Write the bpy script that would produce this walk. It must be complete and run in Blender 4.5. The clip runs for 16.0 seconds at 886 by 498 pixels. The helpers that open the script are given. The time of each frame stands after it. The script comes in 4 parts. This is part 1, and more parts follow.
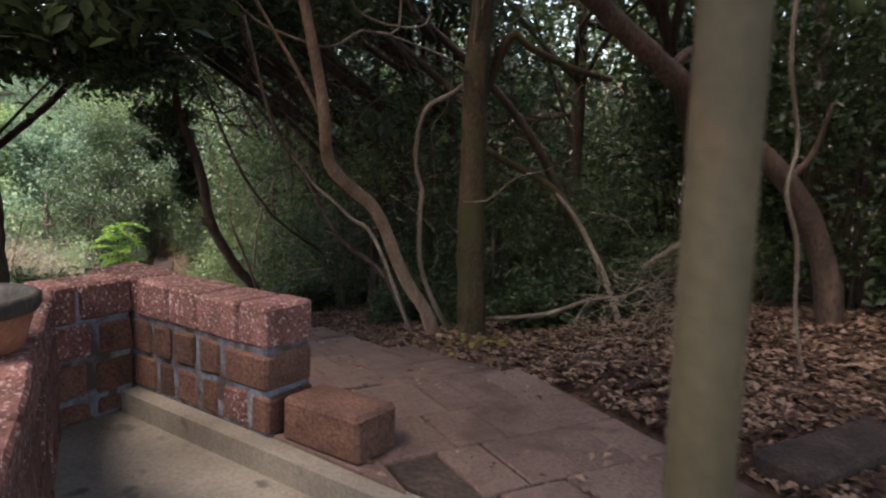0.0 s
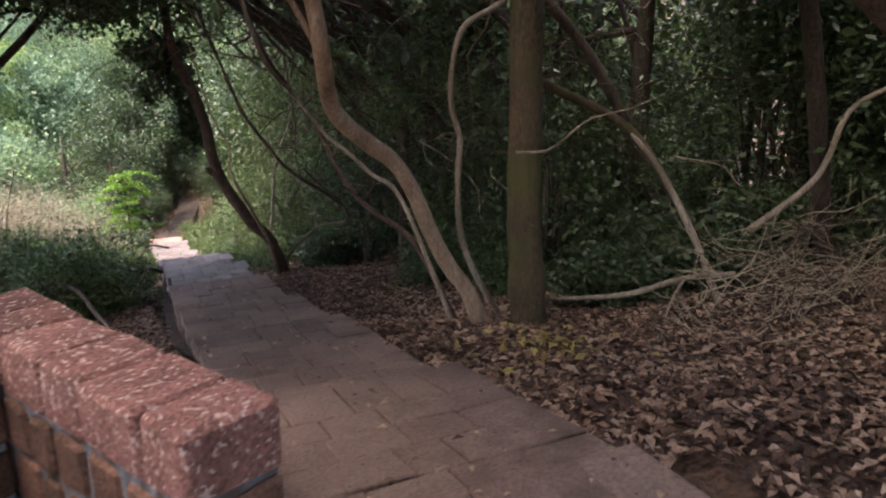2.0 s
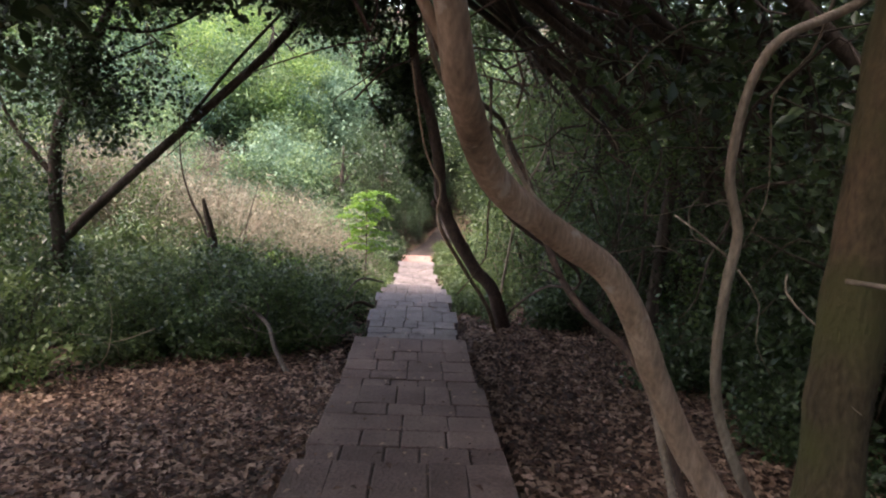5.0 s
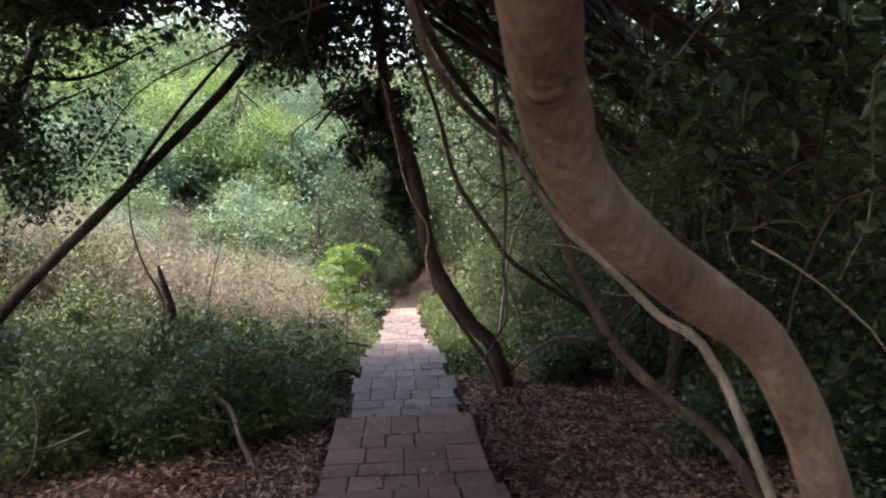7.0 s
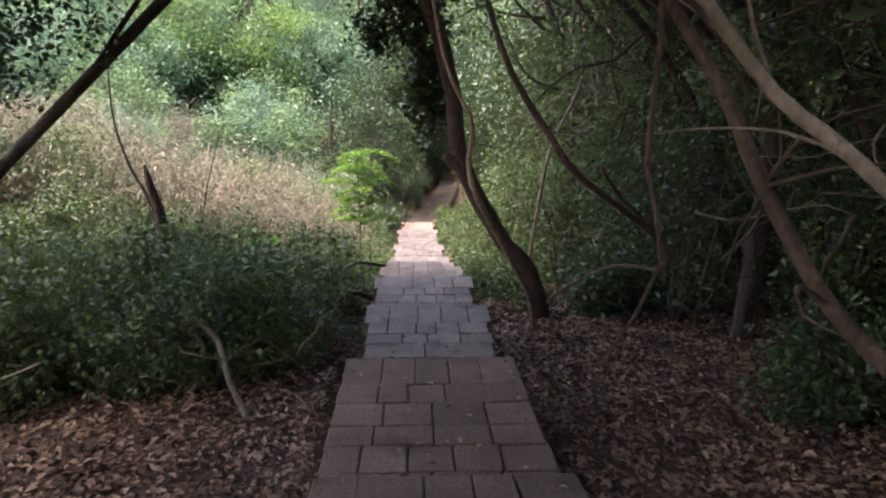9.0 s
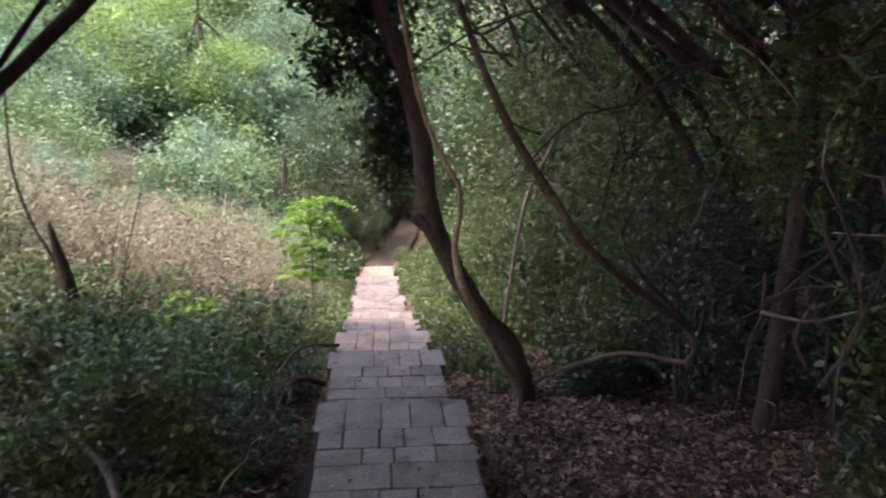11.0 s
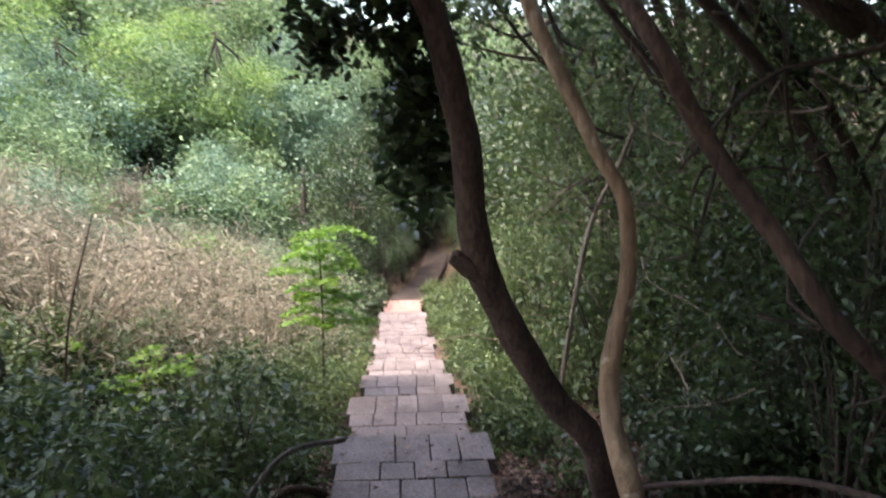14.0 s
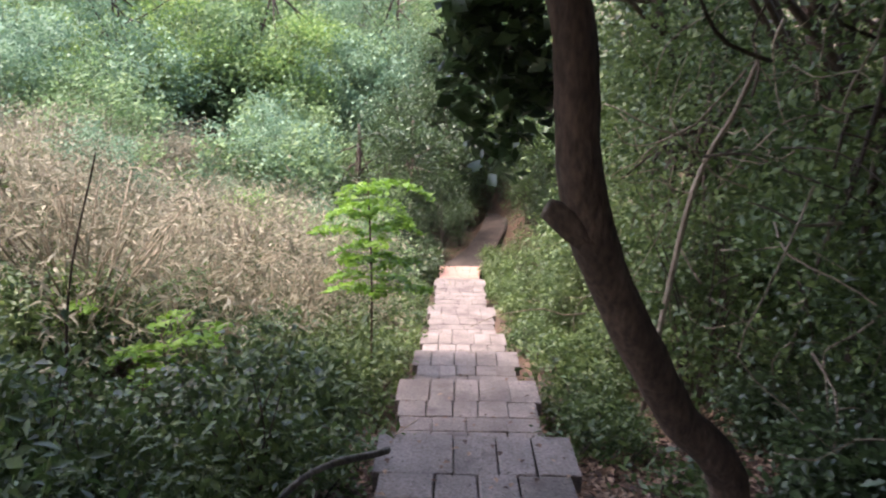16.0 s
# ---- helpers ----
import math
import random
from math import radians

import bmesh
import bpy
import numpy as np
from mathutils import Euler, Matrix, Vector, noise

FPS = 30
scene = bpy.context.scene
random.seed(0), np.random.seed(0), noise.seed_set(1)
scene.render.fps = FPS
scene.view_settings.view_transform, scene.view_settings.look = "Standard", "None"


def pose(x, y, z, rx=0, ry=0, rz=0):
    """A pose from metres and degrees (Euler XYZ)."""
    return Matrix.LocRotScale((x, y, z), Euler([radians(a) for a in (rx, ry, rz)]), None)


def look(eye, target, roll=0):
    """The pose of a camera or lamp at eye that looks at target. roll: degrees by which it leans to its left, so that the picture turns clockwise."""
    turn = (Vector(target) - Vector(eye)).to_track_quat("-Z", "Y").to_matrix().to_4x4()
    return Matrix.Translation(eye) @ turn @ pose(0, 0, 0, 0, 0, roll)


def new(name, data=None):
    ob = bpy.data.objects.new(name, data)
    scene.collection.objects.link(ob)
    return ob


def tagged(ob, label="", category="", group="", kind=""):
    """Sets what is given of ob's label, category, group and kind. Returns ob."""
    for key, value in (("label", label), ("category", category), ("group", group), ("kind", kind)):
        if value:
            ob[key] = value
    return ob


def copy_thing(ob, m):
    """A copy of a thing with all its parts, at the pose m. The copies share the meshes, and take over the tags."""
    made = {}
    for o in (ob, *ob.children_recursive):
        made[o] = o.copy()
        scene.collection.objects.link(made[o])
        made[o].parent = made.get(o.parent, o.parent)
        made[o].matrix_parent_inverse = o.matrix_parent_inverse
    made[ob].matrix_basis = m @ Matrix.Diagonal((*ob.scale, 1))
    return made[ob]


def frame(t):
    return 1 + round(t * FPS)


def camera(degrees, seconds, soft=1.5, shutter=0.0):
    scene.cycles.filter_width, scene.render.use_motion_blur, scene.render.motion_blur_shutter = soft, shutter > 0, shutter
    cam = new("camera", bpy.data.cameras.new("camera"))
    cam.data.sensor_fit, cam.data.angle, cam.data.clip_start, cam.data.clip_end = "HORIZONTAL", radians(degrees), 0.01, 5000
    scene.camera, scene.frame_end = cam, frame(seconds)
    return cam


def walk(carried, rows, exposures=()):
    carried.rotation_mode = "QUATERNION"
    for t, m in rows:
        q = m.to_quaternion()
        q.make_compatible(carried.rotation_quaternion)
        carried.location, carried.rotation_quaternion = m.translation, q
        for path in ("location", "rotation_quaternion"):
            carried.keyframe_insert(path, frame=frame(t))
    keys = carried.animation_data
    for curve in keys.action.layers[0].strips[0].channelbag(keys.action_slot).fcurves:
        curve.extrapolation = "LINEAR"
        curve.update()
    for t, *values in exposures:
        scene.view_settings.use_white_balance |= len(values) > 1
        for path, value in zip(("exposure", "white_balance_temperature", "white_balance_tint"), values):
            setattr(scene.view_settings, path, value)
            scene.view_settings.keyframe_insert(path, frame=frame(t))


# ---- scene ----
cam = camera(64.4, 16.0, soft=2.0, shutter=0.4)
PATH = [
    (0, (-1.499, -4.013, 1.587), (-0.62, -2.241, 1.291), 1.0),
    (0.5, (-1.37, -3.624, 1.607), (-0.579, -1.812, 1.307), 0.2),
    (1, (-1.201, -3.224, 1.606), (-0.503, -1.373, 1.308), 0.2),
    (1.5, (-1.07, -2.827, 1.612), (-0.442, -0.956, 1.286), 0.6),
    (2, (-0.882, -2.496, 1.64), (-0.101, -0.723, 1.143), -1.1),
    (2.3, (-0.714, -2.326, 1.611), (-0.028, -0.5, 1.17), 0.2),
    (2.5, (-0.647, -2.173, 1.61), (-0.057, -0.308, 1.197), 1.2),
    (3, (-0.486, -1.886, 1.631), (0.05, 0.003, 1.25), 1.0),
    (3.5, (-0.324, -1.47, 1.654), (0.127, 0.434, 1.243), 0.4),
    (4, (-0.181, -1.186, 1.685), (0.028, 0.754, 1.247), 1.4),
    (4.2, (-0.103, -1.06, 1.696), (0.04, 0.886, 1.26), 2.2),
    (6.3, (0.084, 0.162, 1.523), (0.131, 2.128, 1.155), 3.0),
    (6.5, (0.06, 0.294, 1.5), (0.148, 2.268, 1.188), 2.5),
    (7, (0.001, 0.648, 1.454), (0.123, 2.623, 1.162), -1.1),
    (7.5, (-0.032, 1.088, 1.41), (0.01, 3.036, 0.959), 1.8),
    (8, (-0.067, 1.406, 1.342), (-0.036, 3.32, 0.762), 1.7),
    (8.2, (-0.094, 1.518, 1.278), (-0.06, 3.438, 0.721), 0.9),
    (10.3, (-0.14, 2.97, 1.132), (-0.006, 4.901, 0.63), 1.5),
    (10.5, (-0.134, 3.105, 1.158), (-0.007, 5.046, 0.69), 1.3),
    (11, (-0.152, 3.408, 1.2), (0.05, 5.35, 0.764), 0.9),
    (11.5, (-0.15, 3.697, 1.18), (0.253, 5.606, 0.744), 1.8),
    (12, (-0.062, 3.921, 1.073), (0.345, 5.832, 0.644), 2.3),
    (12.5, (0.007, 4.309, 0.967), (0.344, 6.207, 0.433), 0.5),
    (13, (0.007, 4.707, 0.902), (0.284, 6.651, 0.52), 3.0),
    (13.5, (-0.004, 5.13, 0.913), (0.04, 7.105, 0.604), 2.6),
    (14, (-0.101, 5.453, 0.914), (0.026, 7.416, 0.552), 0.1),
    (14.5, (-0.089, 5.661, 0.861), (0.147, 7.575, 0.333), 0.2),
    (15, (-0.052, 6.002, 0.709), (0.065, 7.94, 0.228), 2.5),
    (15.5, (-0.133, 6.318, 0.599), (-0.054, 8.271, 0.178), 1.9),
    (16, (-0.158, 6.657, 0.62), (-0.189, 8.603, 0.162), 0.7),
]
walk(cam, [(t, look(eye, target, roll)) for t, eye, target, roll in PATH],
     exposures=[(0, 2.58, 6700, 18), (1, 2.7, 6700, 18), (2, 2.9, 6700, 18), (4, 2.8, 6700, 18), (7, 2.86, 6700, 18), (11, 2.92, 6600, 17), (16, 2.93, 6500, 17)])

# ---- world, sun, exposure ----
world = bpy.data.worlds.new("overcast_sky")
scene.world = world
world.use_nodes = True
_nt = world.node_tree
_sky = _nt.nodes.new("ShaderNodeTexSky")
_sky.sky_type, _sky.sun_disc = "NISHITA", False
_sky.sun_elevation, _sky.sun_rotation = radians(64), radians(257)
_sky.air_density, _sky.dust_density = 1.2, 4.0
_nt.links.new(_sky.outputs[0], _nt.nodes["Background"].inputs[0])
_nt.nodes["Background"].inputs[1].default_value = 0.14
sun = new("sun", bpy.data.lights.new("sun", "SUN"))
sun.data.energy, sun.data.angle, sun.data.color = .9, radians(25), (1.0, 0.96, 0.88)
sun.matrix_world = look((0, 0, 0), (0.42, 0.10, -0.90))

# ---- materials ----


def mat(name, colours, scale=6.0, rough=0.8, bump=0.3, bump_scale=40.0, fine=0.35, per_object=0.0, per_island=0.0,
        translucent=0.0, spec=0.3, moss=None, stretch=(1, 1, 1), specks=None):
    """Two-scale procedural surface: broad stains over a colour ramp, fine grain, relief."""
    m = bpy.data.materials.new(name)
    m.use_nodes = True
    nt = m.node_tree
    n, ln = nt.nodes, nt.links
    bsdf = n["Principled BSDF"]
    tc = n.new("ShaderNodeTexCoord")
    mp = n.new("ShaderNodeMapping")
    mp.inputs["Scale"].default_value = stretch
    geo = n.new("ShaderNodeNewGeometry")
    ln.new(geo.outputs["Position"], mp.inputs[0])
    big = n.new("ShaderNodeTexNoise")
    big.inputs["Scale"].default_value, big.inputs["Detail"].default_value = scale, 6
    ln.new(mp.outputs[0], big.inputs[0])
    ramp = n.new("ShaderNodeValToRGB")
    el = ramp.color_ramp.elements
    while len(el) < len(colours):
        el.new(0.5)
    for i, c in enumerate(colours):
        el[i].position = 0.28 + 0.44 * i / max(1, len(colours) - 1)
        el[i].color = (*c, 1)
    drive = big.outputs["Fac"]
    if per_object or per_island:
        add = n.new("ShaderNodeMath")
        add.operation = "MULTIPLY_ADD"
        if per_object:
            oi = n.new("ShaderNodeObjectInfo")
            ln.new(oi.outputs["Random"], add.inputs[0])
        else:
            ln.new(geo.outputs["Random Per Island"], add.inputs[0])
        k = per_object or per_island
        add.inputs[1].default_value = k
        sub = n.new("ShaderNodeMath")
        sub.operation = "SUBTRACT"
        ln.new(big.outputs["Fac"], sub.inputs[0])
        sub.inputs[1].default_value = k / 2
        ln.new(sub.outputs[0], add.inputs[2])
        drive = add.outputs[0]
    ln.new(drive, ramp.inputs[0])
    grain = n.new("ShaderNodeTexNoise")
    grain.inputs["Scale"].default_value, grain.inputs["Detail"].default_value = bump_scale, 8
    ln.new(mp.outputs[0], grain.inputs[0])
    gm = n.new("ShaderNodeMapRange")
    gm.inputs["From Min"].default_value, gm.inputs["From Max"].default_value = 0.3, 0.7
    gm.inputs["To Min"].default_value, gm.inputs["To Max"].default_value = 1 - fine, 1 + fine
    ln.new(grain.outputs["Fac"], gm.inputs[0])
    mul = n.new("ShaderNodeVectorMath")
    mul.operation = "SCALE"
    ln.new(ramp.outputs[0], mul.inputs[0])
    ln.new(gm.outputs[0], mul.inputs["Scale"])
    col = mul.outputs[0]
    for extra in (moss, specks):
        if extra:
            c, sc, lo, hi = extra
            mn = n.new("ShaderNodeTexNoise")
            mn.inputs["Scale"].default_value, mn.inputs["Detail"].default_value = sc, 5
            ln.new(geo.outputs["Position"], mn.inputs[0])
            mr = n.new("ShaderNodeMapRange")
            mr.inputs["From Min"].default_value, mr.inputs["From Max"].default_value = lo, hi
            ln.new(mn.outputs["Fac"], mr.inputs[0])
            mix = n.new("ShaderNodeMix")
            mix.data_type = "RGBA"
            ln.new(mr.outputs[0], mix.inputs["Factor"])
            ln.new(col, mix.inputs["A"])
            mix.inputs["B"].default_value = (*c, 1)
            col = mix.outputs["Result"]
    ln.new(col, bsdf.inputs["Base Color"])
    bsdf.inputs["Roughness"].default_value = rough
    bsdf.inputs["Specular IOR Level"].default_value = spec
    if bump:
        b = n.new("ShaderNodeBump")
        b.inputs["Strength"].default_value, b.inputs["Distance"].default_value = bump, 0.02
        ln.new(grain.outputs["Fac"], b.inputs["Height"])
        ln.new(b.outputs[0], bsdf.inputs["Normal"])
    if translucent:
        tr = n.new("ShaderNodeBsdfTranslucent")
        ln.new(col, tr.inputs[0])
        ms = n.new("ShaderNodeMixShader")
        ms.inputs[0].default_value = translucent
        ln.new(bsdf.outputs[0], ms.inputs[1])
        ln.new(tr.outputs[0], ms.inputs[2])
        ln.new(ms.outputs[0], n["Material Output"].inputs[0])
    return m


M_LATERITE = mat("laterite", [(.08, .038, .032), (.14, .064, .053), (.21, .097, .083)], 9, .9, .8, 70, .45, per_object=.35,
                 specks=((.42, .30, .28), 52, .575, .64))
M_LATERITE_LOW = mat("laterite_weathered", [(.075, .042, .03), (.12, .062, .045), (.17, .088, .062)], 7, .95, .6, 60, .4, per_object=.3)
M_STONE_DARK = mat("dark_stone", [(.03, .021, .017), (.05, .034, .028), (.075, .05, .04)], 6, .95, .7, 50, .4)
M_MORTAR = mat("mortar", [(.10, .11, .13), (.17, .185, .215), (.25, .265, .3)], 5, .95, .5, 50, .3, moss=((.075, .055, .048), 7, .47, .6))
M_SLAB = mat("paving_slab", [(.115, .091, .082), (.17, .137, .124), (.235, .192, .176)], 2.6, .72, .7, 48, .3, per_object=.22,
             moss=((.075, .055, .046), 3.6, .56, .72), specks=((.05, .038, .032), 46, .64, .69))
M_SLAB_RED = mat("paving_slab_red", [(.105, .068, .055), (.15, .098, .08), (.2, .135, .11)], 1.7, .85, .6, 52, .25, per_object=.22,
                 moss=((.06, .04, .03), 2.4, .56, .76), specks=((.045, .03, .024), 40, .66, .71))
M_PINK = mat("paving_slab_pink", [(.25, .14, .11), (.33, .2, .162)], 3, .8, .4, 50, .2)
M_BED = mat("path_bed", [(.035, .026, .02), (.07, .05, .04)], 5, .95, .6, 40, .4)
M_CONCRETE = mat("concrete", [(.15, .13, .105), (.225, .198, .16), (.285, .255, .21)], 2.5, .85, .25, 60, .2,
                 moss=((.10, .085, .07), 6, .62, .72))
M_SOIL = mat("soil", [(.035, .022, .015), (.075, .045, .03), (.12, .075, .05)], 2.5, .95, .8, 30, .5)
M_LITTER = mat("dry_leaf", [(.05, .026, .017), (.108, .059, .038), (.185, .11, .07), (.31, .205, .145)], 3, .7, .0, 60, .3, per_island=.75, spec=.35, translucent=.1)
M_BARK_RED = mat("smooth_red_bark", [(.15, .1, .066), (.25, .165, .112), (.34, .24, .17)], 7, .7, .5, 60, .3, stretch=(1, 1, .35),
                 specks=((.38, .30, .24), 9, .64, .72))
M_BARK_MOSS = mat("mossy_bark", [(.034, .025, .014), (.06, .043, .023), (.085, .054, .032)], 4, .95, .9, 45, .4, stretch=(1, 1, .4), moss=((.05, .048, .016), 2.4, .45, .66))
M_BARK_DARK = mat("dark_bark", [(.028, .02, .015), (.055, .04, .03), (.085, .06, .045)], 6, .95, .8, 45, .4, stretch=(1, 1, .4))
M_BARK_BROWN = mat("brown_bark", [(.04, .026, .02), (.07, .044, .033), (.11, .07, .052)], 6, .9, .7, 45, .4, stretch=(1, 1, .4))
M_BARK_PALE = mat("pale_bark", [(.11, .085, .06), (.18, .14, .105), (.28, .225, .17)], 6, .85, .6, 55, .3, stretch=(1, 1, .4))
M_BARK_GREY = mat("grey_bark", [(.07, .058, .045), (.115, .095, .075), (.17, .145, .115)], 7, .9, .7, 50, .4, stretch=(1, 1, .4))
M_BARK_TAN = mat("tan_bark", [(.14, .09, .055), (.24, .16, .105), (.34, .25, .17)], 11, .75, .7, 60, .3, stretch=(1, 1, .35), specks=((.42, .34, .26), 22, .62, .68))
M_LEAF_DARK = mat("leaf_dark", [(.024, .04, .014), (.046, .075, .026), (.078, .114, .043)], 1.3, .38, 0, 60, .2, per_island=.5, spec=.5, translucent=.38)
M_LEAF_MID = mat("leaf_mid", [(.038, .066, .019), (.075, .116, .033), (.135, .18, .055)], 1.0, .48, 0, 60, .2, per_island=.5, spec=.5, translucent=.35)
# next three: hillside leaves, with distance haze put into their lighter colours
M_LEAF_HAZE_YELLOW = mat("leaf_haze_yellow", [(.085, .15, .04), (.17, .27, .065), (.29, .38, .11)], .8, .5, 0, 60, .2, per_island=.5, spec=.4, translucent=.45)
M_LEAF_HAZE_BLUE = mat("leaf_haze_bluegreen", [(.08, .14, .08), (.15, .235, .135), (.24, .33, .20)], .8, .5, 0, 60, .2, per_island=.5, spec=.4, translucent=.4)
M_LEAF_HAZE = mat("leaf_haze", [(.09, .145, .06), (.165, .245, .1), (.265, .35, .155)], .35, .5, 0, 60, .2, per_island=.45, spec=.4, translucent=.42)
M_TRAIL = mat("trail_earth", [(.02, .015, .012), (.036, .026, .021), (.055, .038, .031)], 1.5, .95, .7, 25, .4)
M_LEAF_FERN = mat("leaf_fern", [(.1, .2, .018), (.165, .30, .034), (.235, .38, .06)], 2, .5, 0, 60, .15, per_island=.3, spec=.4, translucent=.5)
M_LEAF_YELLOW = mat("leaf_yellow", [(.16, .11, .03), (.27, .2, .06), (.36, .29, .1)], 3, .6, 0, 60, .2, per_island=.5, translucent=.2)
M_DRY = mat("dry_twig", [(.12, .095, .064), (.22, .175, .122), (.33, .27, .195)], 1.2, .9, 0, 60, .3, per_island=.5)
M_DRYLEAF = mat("dry_grass", [(.12, .115, .07), (.215, .19, .128), (.31, .275, .195)], .9, .8, 0, 60, .25, per_island=.6, translucent=.3)
M_POLE = mat("painted_pole", [(.075, .06, .033), (.108, .088, .05), (.135, .112, .066)], 3, .5, .15, 50, .15, specks=((.2, .12, .07), 5, .62, .74))
M_CLAY = mat("terracotta", [(.22, .085, .05), (.33, .14, .085)], 6, .85, .3, 50, .2)
M_POT_DARK = mat("dark_pot_rim", [(.03, .028, .025), (.07, .065, .055)], 8, .7, .4, 50, .3)

# ---- mesh helpers ----
rng = np.random.default_rng(7)


def mesh_from(name, verts, faces, material, smooth=False):
    me = bpy.data.meshes.new(name)
    me.from_pydata([tuple(map(float, v)) for v in verts], [], [tuple(map(int, f)) for f in faces])
    me.materials.append(material)
    if smooth:
        me.polygons.foreach_set("use_smooth", [True] * len(me.polygons))
    me.update()
    return me


def part(name, me, parent=None, label=""):
    ob = new(name, me)
    if parent:
        ob.parent = parent
    if label:
        tagged(ob, label)
    return ob


def spline(points, radii, step=0.08):
    """A smooth curve through control points with its radii."""
    p = np.array(points, float)
    n = len(p)
    r = np.interp(np.linspace(0, 1, n), np.linspace(0, 1, len(radii)), radii)
    ext = np.vstack([2 * p[0] - p[1], p, 2 * p[-1] - p[-2]])
    out, rad = [], []
    for i in range(n - 1):
        a, b, c, d = ext[i:i + 4]
        k = max(2, int(np.linalg.norm(c - b) / step))
        for j in range(k):
            t = j / k
            out.append(.5 * (2 * b + (c - a) * t + (2 * a - 5 * b + 4 * c - d) * t ** 2 + (3 * b - a - 3 * c + d) * t ** 3))
            rad.append(r[i] * (1 - t) + r[i + 1] * t)
    return np.array(out + [p[-1]]), np.array(rad + [r[-1]])


def tube_data(points, radii, sides=10, step=0.08, rough=0.12, seed=0):
    c, r = spline(points, radii, step)
    t = np.gradient(c, axis=0)
    t /= np.linalg.norm(t, axis=1)[:, None] + 1e-9
    ref = np.array([0.3, 0.2, 1.0]) if abs(t[0][2]) < .8 else np.array([1.0, .2, .1])
    verts, faces = [], []
    u = np.cross(t[0], ref)
    for i in range(len(c)):
        u = u - t[i] * (u @ t[i])
        u /= np.linalg.norm(u) + 1e-9
        w = np.cross(t[i], u)
        for k in range(sides):
            a = 2 * math.pi * k / sides
            dirn = math.cos(a) * u + math.sin(a) * w
            q = c[i] * 5 + dirn * .6 + seed * 3.1
            f = 1 + rough * noise.noise(Vector(q)) + rough * .6 * noise.noise(Vector(q * 3.3))
            verts.append(c[i] + dirn * r[i] * f)
    for i in range(len(c) - 1):
        for k in range(sides):
            a, b = i * sides + k, i * sides + (k + 1) % sides
            faces.append((a, b, b + sides, a + sides))
    faces.append(tuple(range(sides))[::-1])
    faces.append(tuple(range((len(c) - 1) * sides, len(c) * sides)))
    return verts, faces


def tubes(name, specs, material, sides=10, step=0.08, rough=0.12):
    """One mesh of several joined tubes: (points, radii)."""
    V, F = [], []
    for i, (p, r) in enumerate(specs):
        v, f = tube_data(p, r, sides, step, rough, i)
        o = len(V)
        V += v
        F += [tuple(q + o for q in face) for face in f]
    return mesh_from(name, V, F, material, True)


def leaves_mesh(name, centres, size, material, flat=0.0, long=2.0, seed=1, fold=.22, droop=.0):
    """Many single leaves, each a folded pointed blade."""
    g = np.random.default_rng(seed)
    c = np.asarray(centres, float)
    n = len(c)
    d = g.normal(size=(n, 3))
    d[:, 2] = d[:, 2] * (1 - flat) - droop
    d /= np.linalg.norm(d, axis=1)[:, None]
    up = g.normal(size=(n, 3)) * (1 - flat) + np.array([0, 0, 1.2])
    s = np.cross(d, up)
    s /= np.linalg.norm(s, axis=1)[:, None] + 1e-9
    nn = np.cross(s, d)
    L = size * g.uniform(.55, 1.35, n)[:, None]
    W = L / long
    base, tip = c - d * L / 2, c + d * L / 2
    lf = c - d * L * .06 + s * W / 2 + nn * W * fold
    rt = c - d * L * .06 - s * W / 2 + nn * W * fold
    v = np.stack([base, lf, tip, rt], 1).reshape(-1, 3).astype(np.float32)
    k = np.arange(n)[:, None] * 4
    tri = np.concatenate([k + [0, 2, 1], k + [0, 3, 2]], 1).reshape(-1).astype(np.int32)
    me = bpy.data.meshes.new(name)
    me.vertices.add(len(v))
    me.vertices.foreach_set("co", v.ravel())
    me.loops.add(len(tri))
    me.loops.foreach_set("vertex_index", tri)
    me.polygons.add(len(tri) // 3)
    me.polygons.foreach_set("loop_start", np.arange(0, len(tri), 3, dtype=np.int32))
    me.polygons.foreach_set("loop_total", np.full(len(tri) // 3, 3, np.int32))
    me.update(calc_edges=True)
    me.validate()
    me.materials.append(material)
    return me


def blob_points(n, centre, radii, g, shell=.55, clumps=0, clump_r=.25):
    """Scattered points, gathered in clumps inside an ellipsoid."""
    def ell(k):
        d = g.normal(size=(k, 3))
        d /= np.linalg.norm(d, axis=1)[:, None]
        return d * (g.uniform(shell ** 3, 1, k) ** (1 / 3))[:, None]
    if clumps:
        cc = ell(clumps)
        pts = cc[g.integers(0, clumps, n)] + g.normal(size=(n, 3)) * clump_r
    else:
        pts = ell(n)
    return np.array(centre) + pts * np.array(radii)


def thing(name, label, category, group="", at=(0, 0, 0)):
    ob = new(name)
    ob.location = at
    return tagged(ob, label, category, group)


# ---- the lie of the land ----
NOSINGS = [(-.62, .28), (.92, .0), (2.95, -.33), (4.95, -.75), (6.9, -1.02), (8.77, -1.28), (10.95, -1.67), (12.85, -2.1),
           (14.8, -2.58), (16.76, -3.07), (19.5, -3.53), (23.2, -4.05), (25.4, -4.62)]


def tread_start(i):
    """Height at the foot of the step below nosing i: the upper treads slope, the lower ones lie flat."""
    drop = NOSINGS[i][1] - NOSINGS[i + 1][1]
    return NOSINGS[i][1] - drop * ((.12, .15, .35, .6)[i] if i < 4 else .92)


def path_z(y):
    return float(np.interp(y, [-8] + [a for a, _ in NOSINGS] + [60], [.32] + [b for _, b in NOSINGS] + [-4.9]))


def smooth(a, b, x):
    t = min(1, max(0, (x - a) / (b - a)))
    return t * t * (3 - 2 * t)


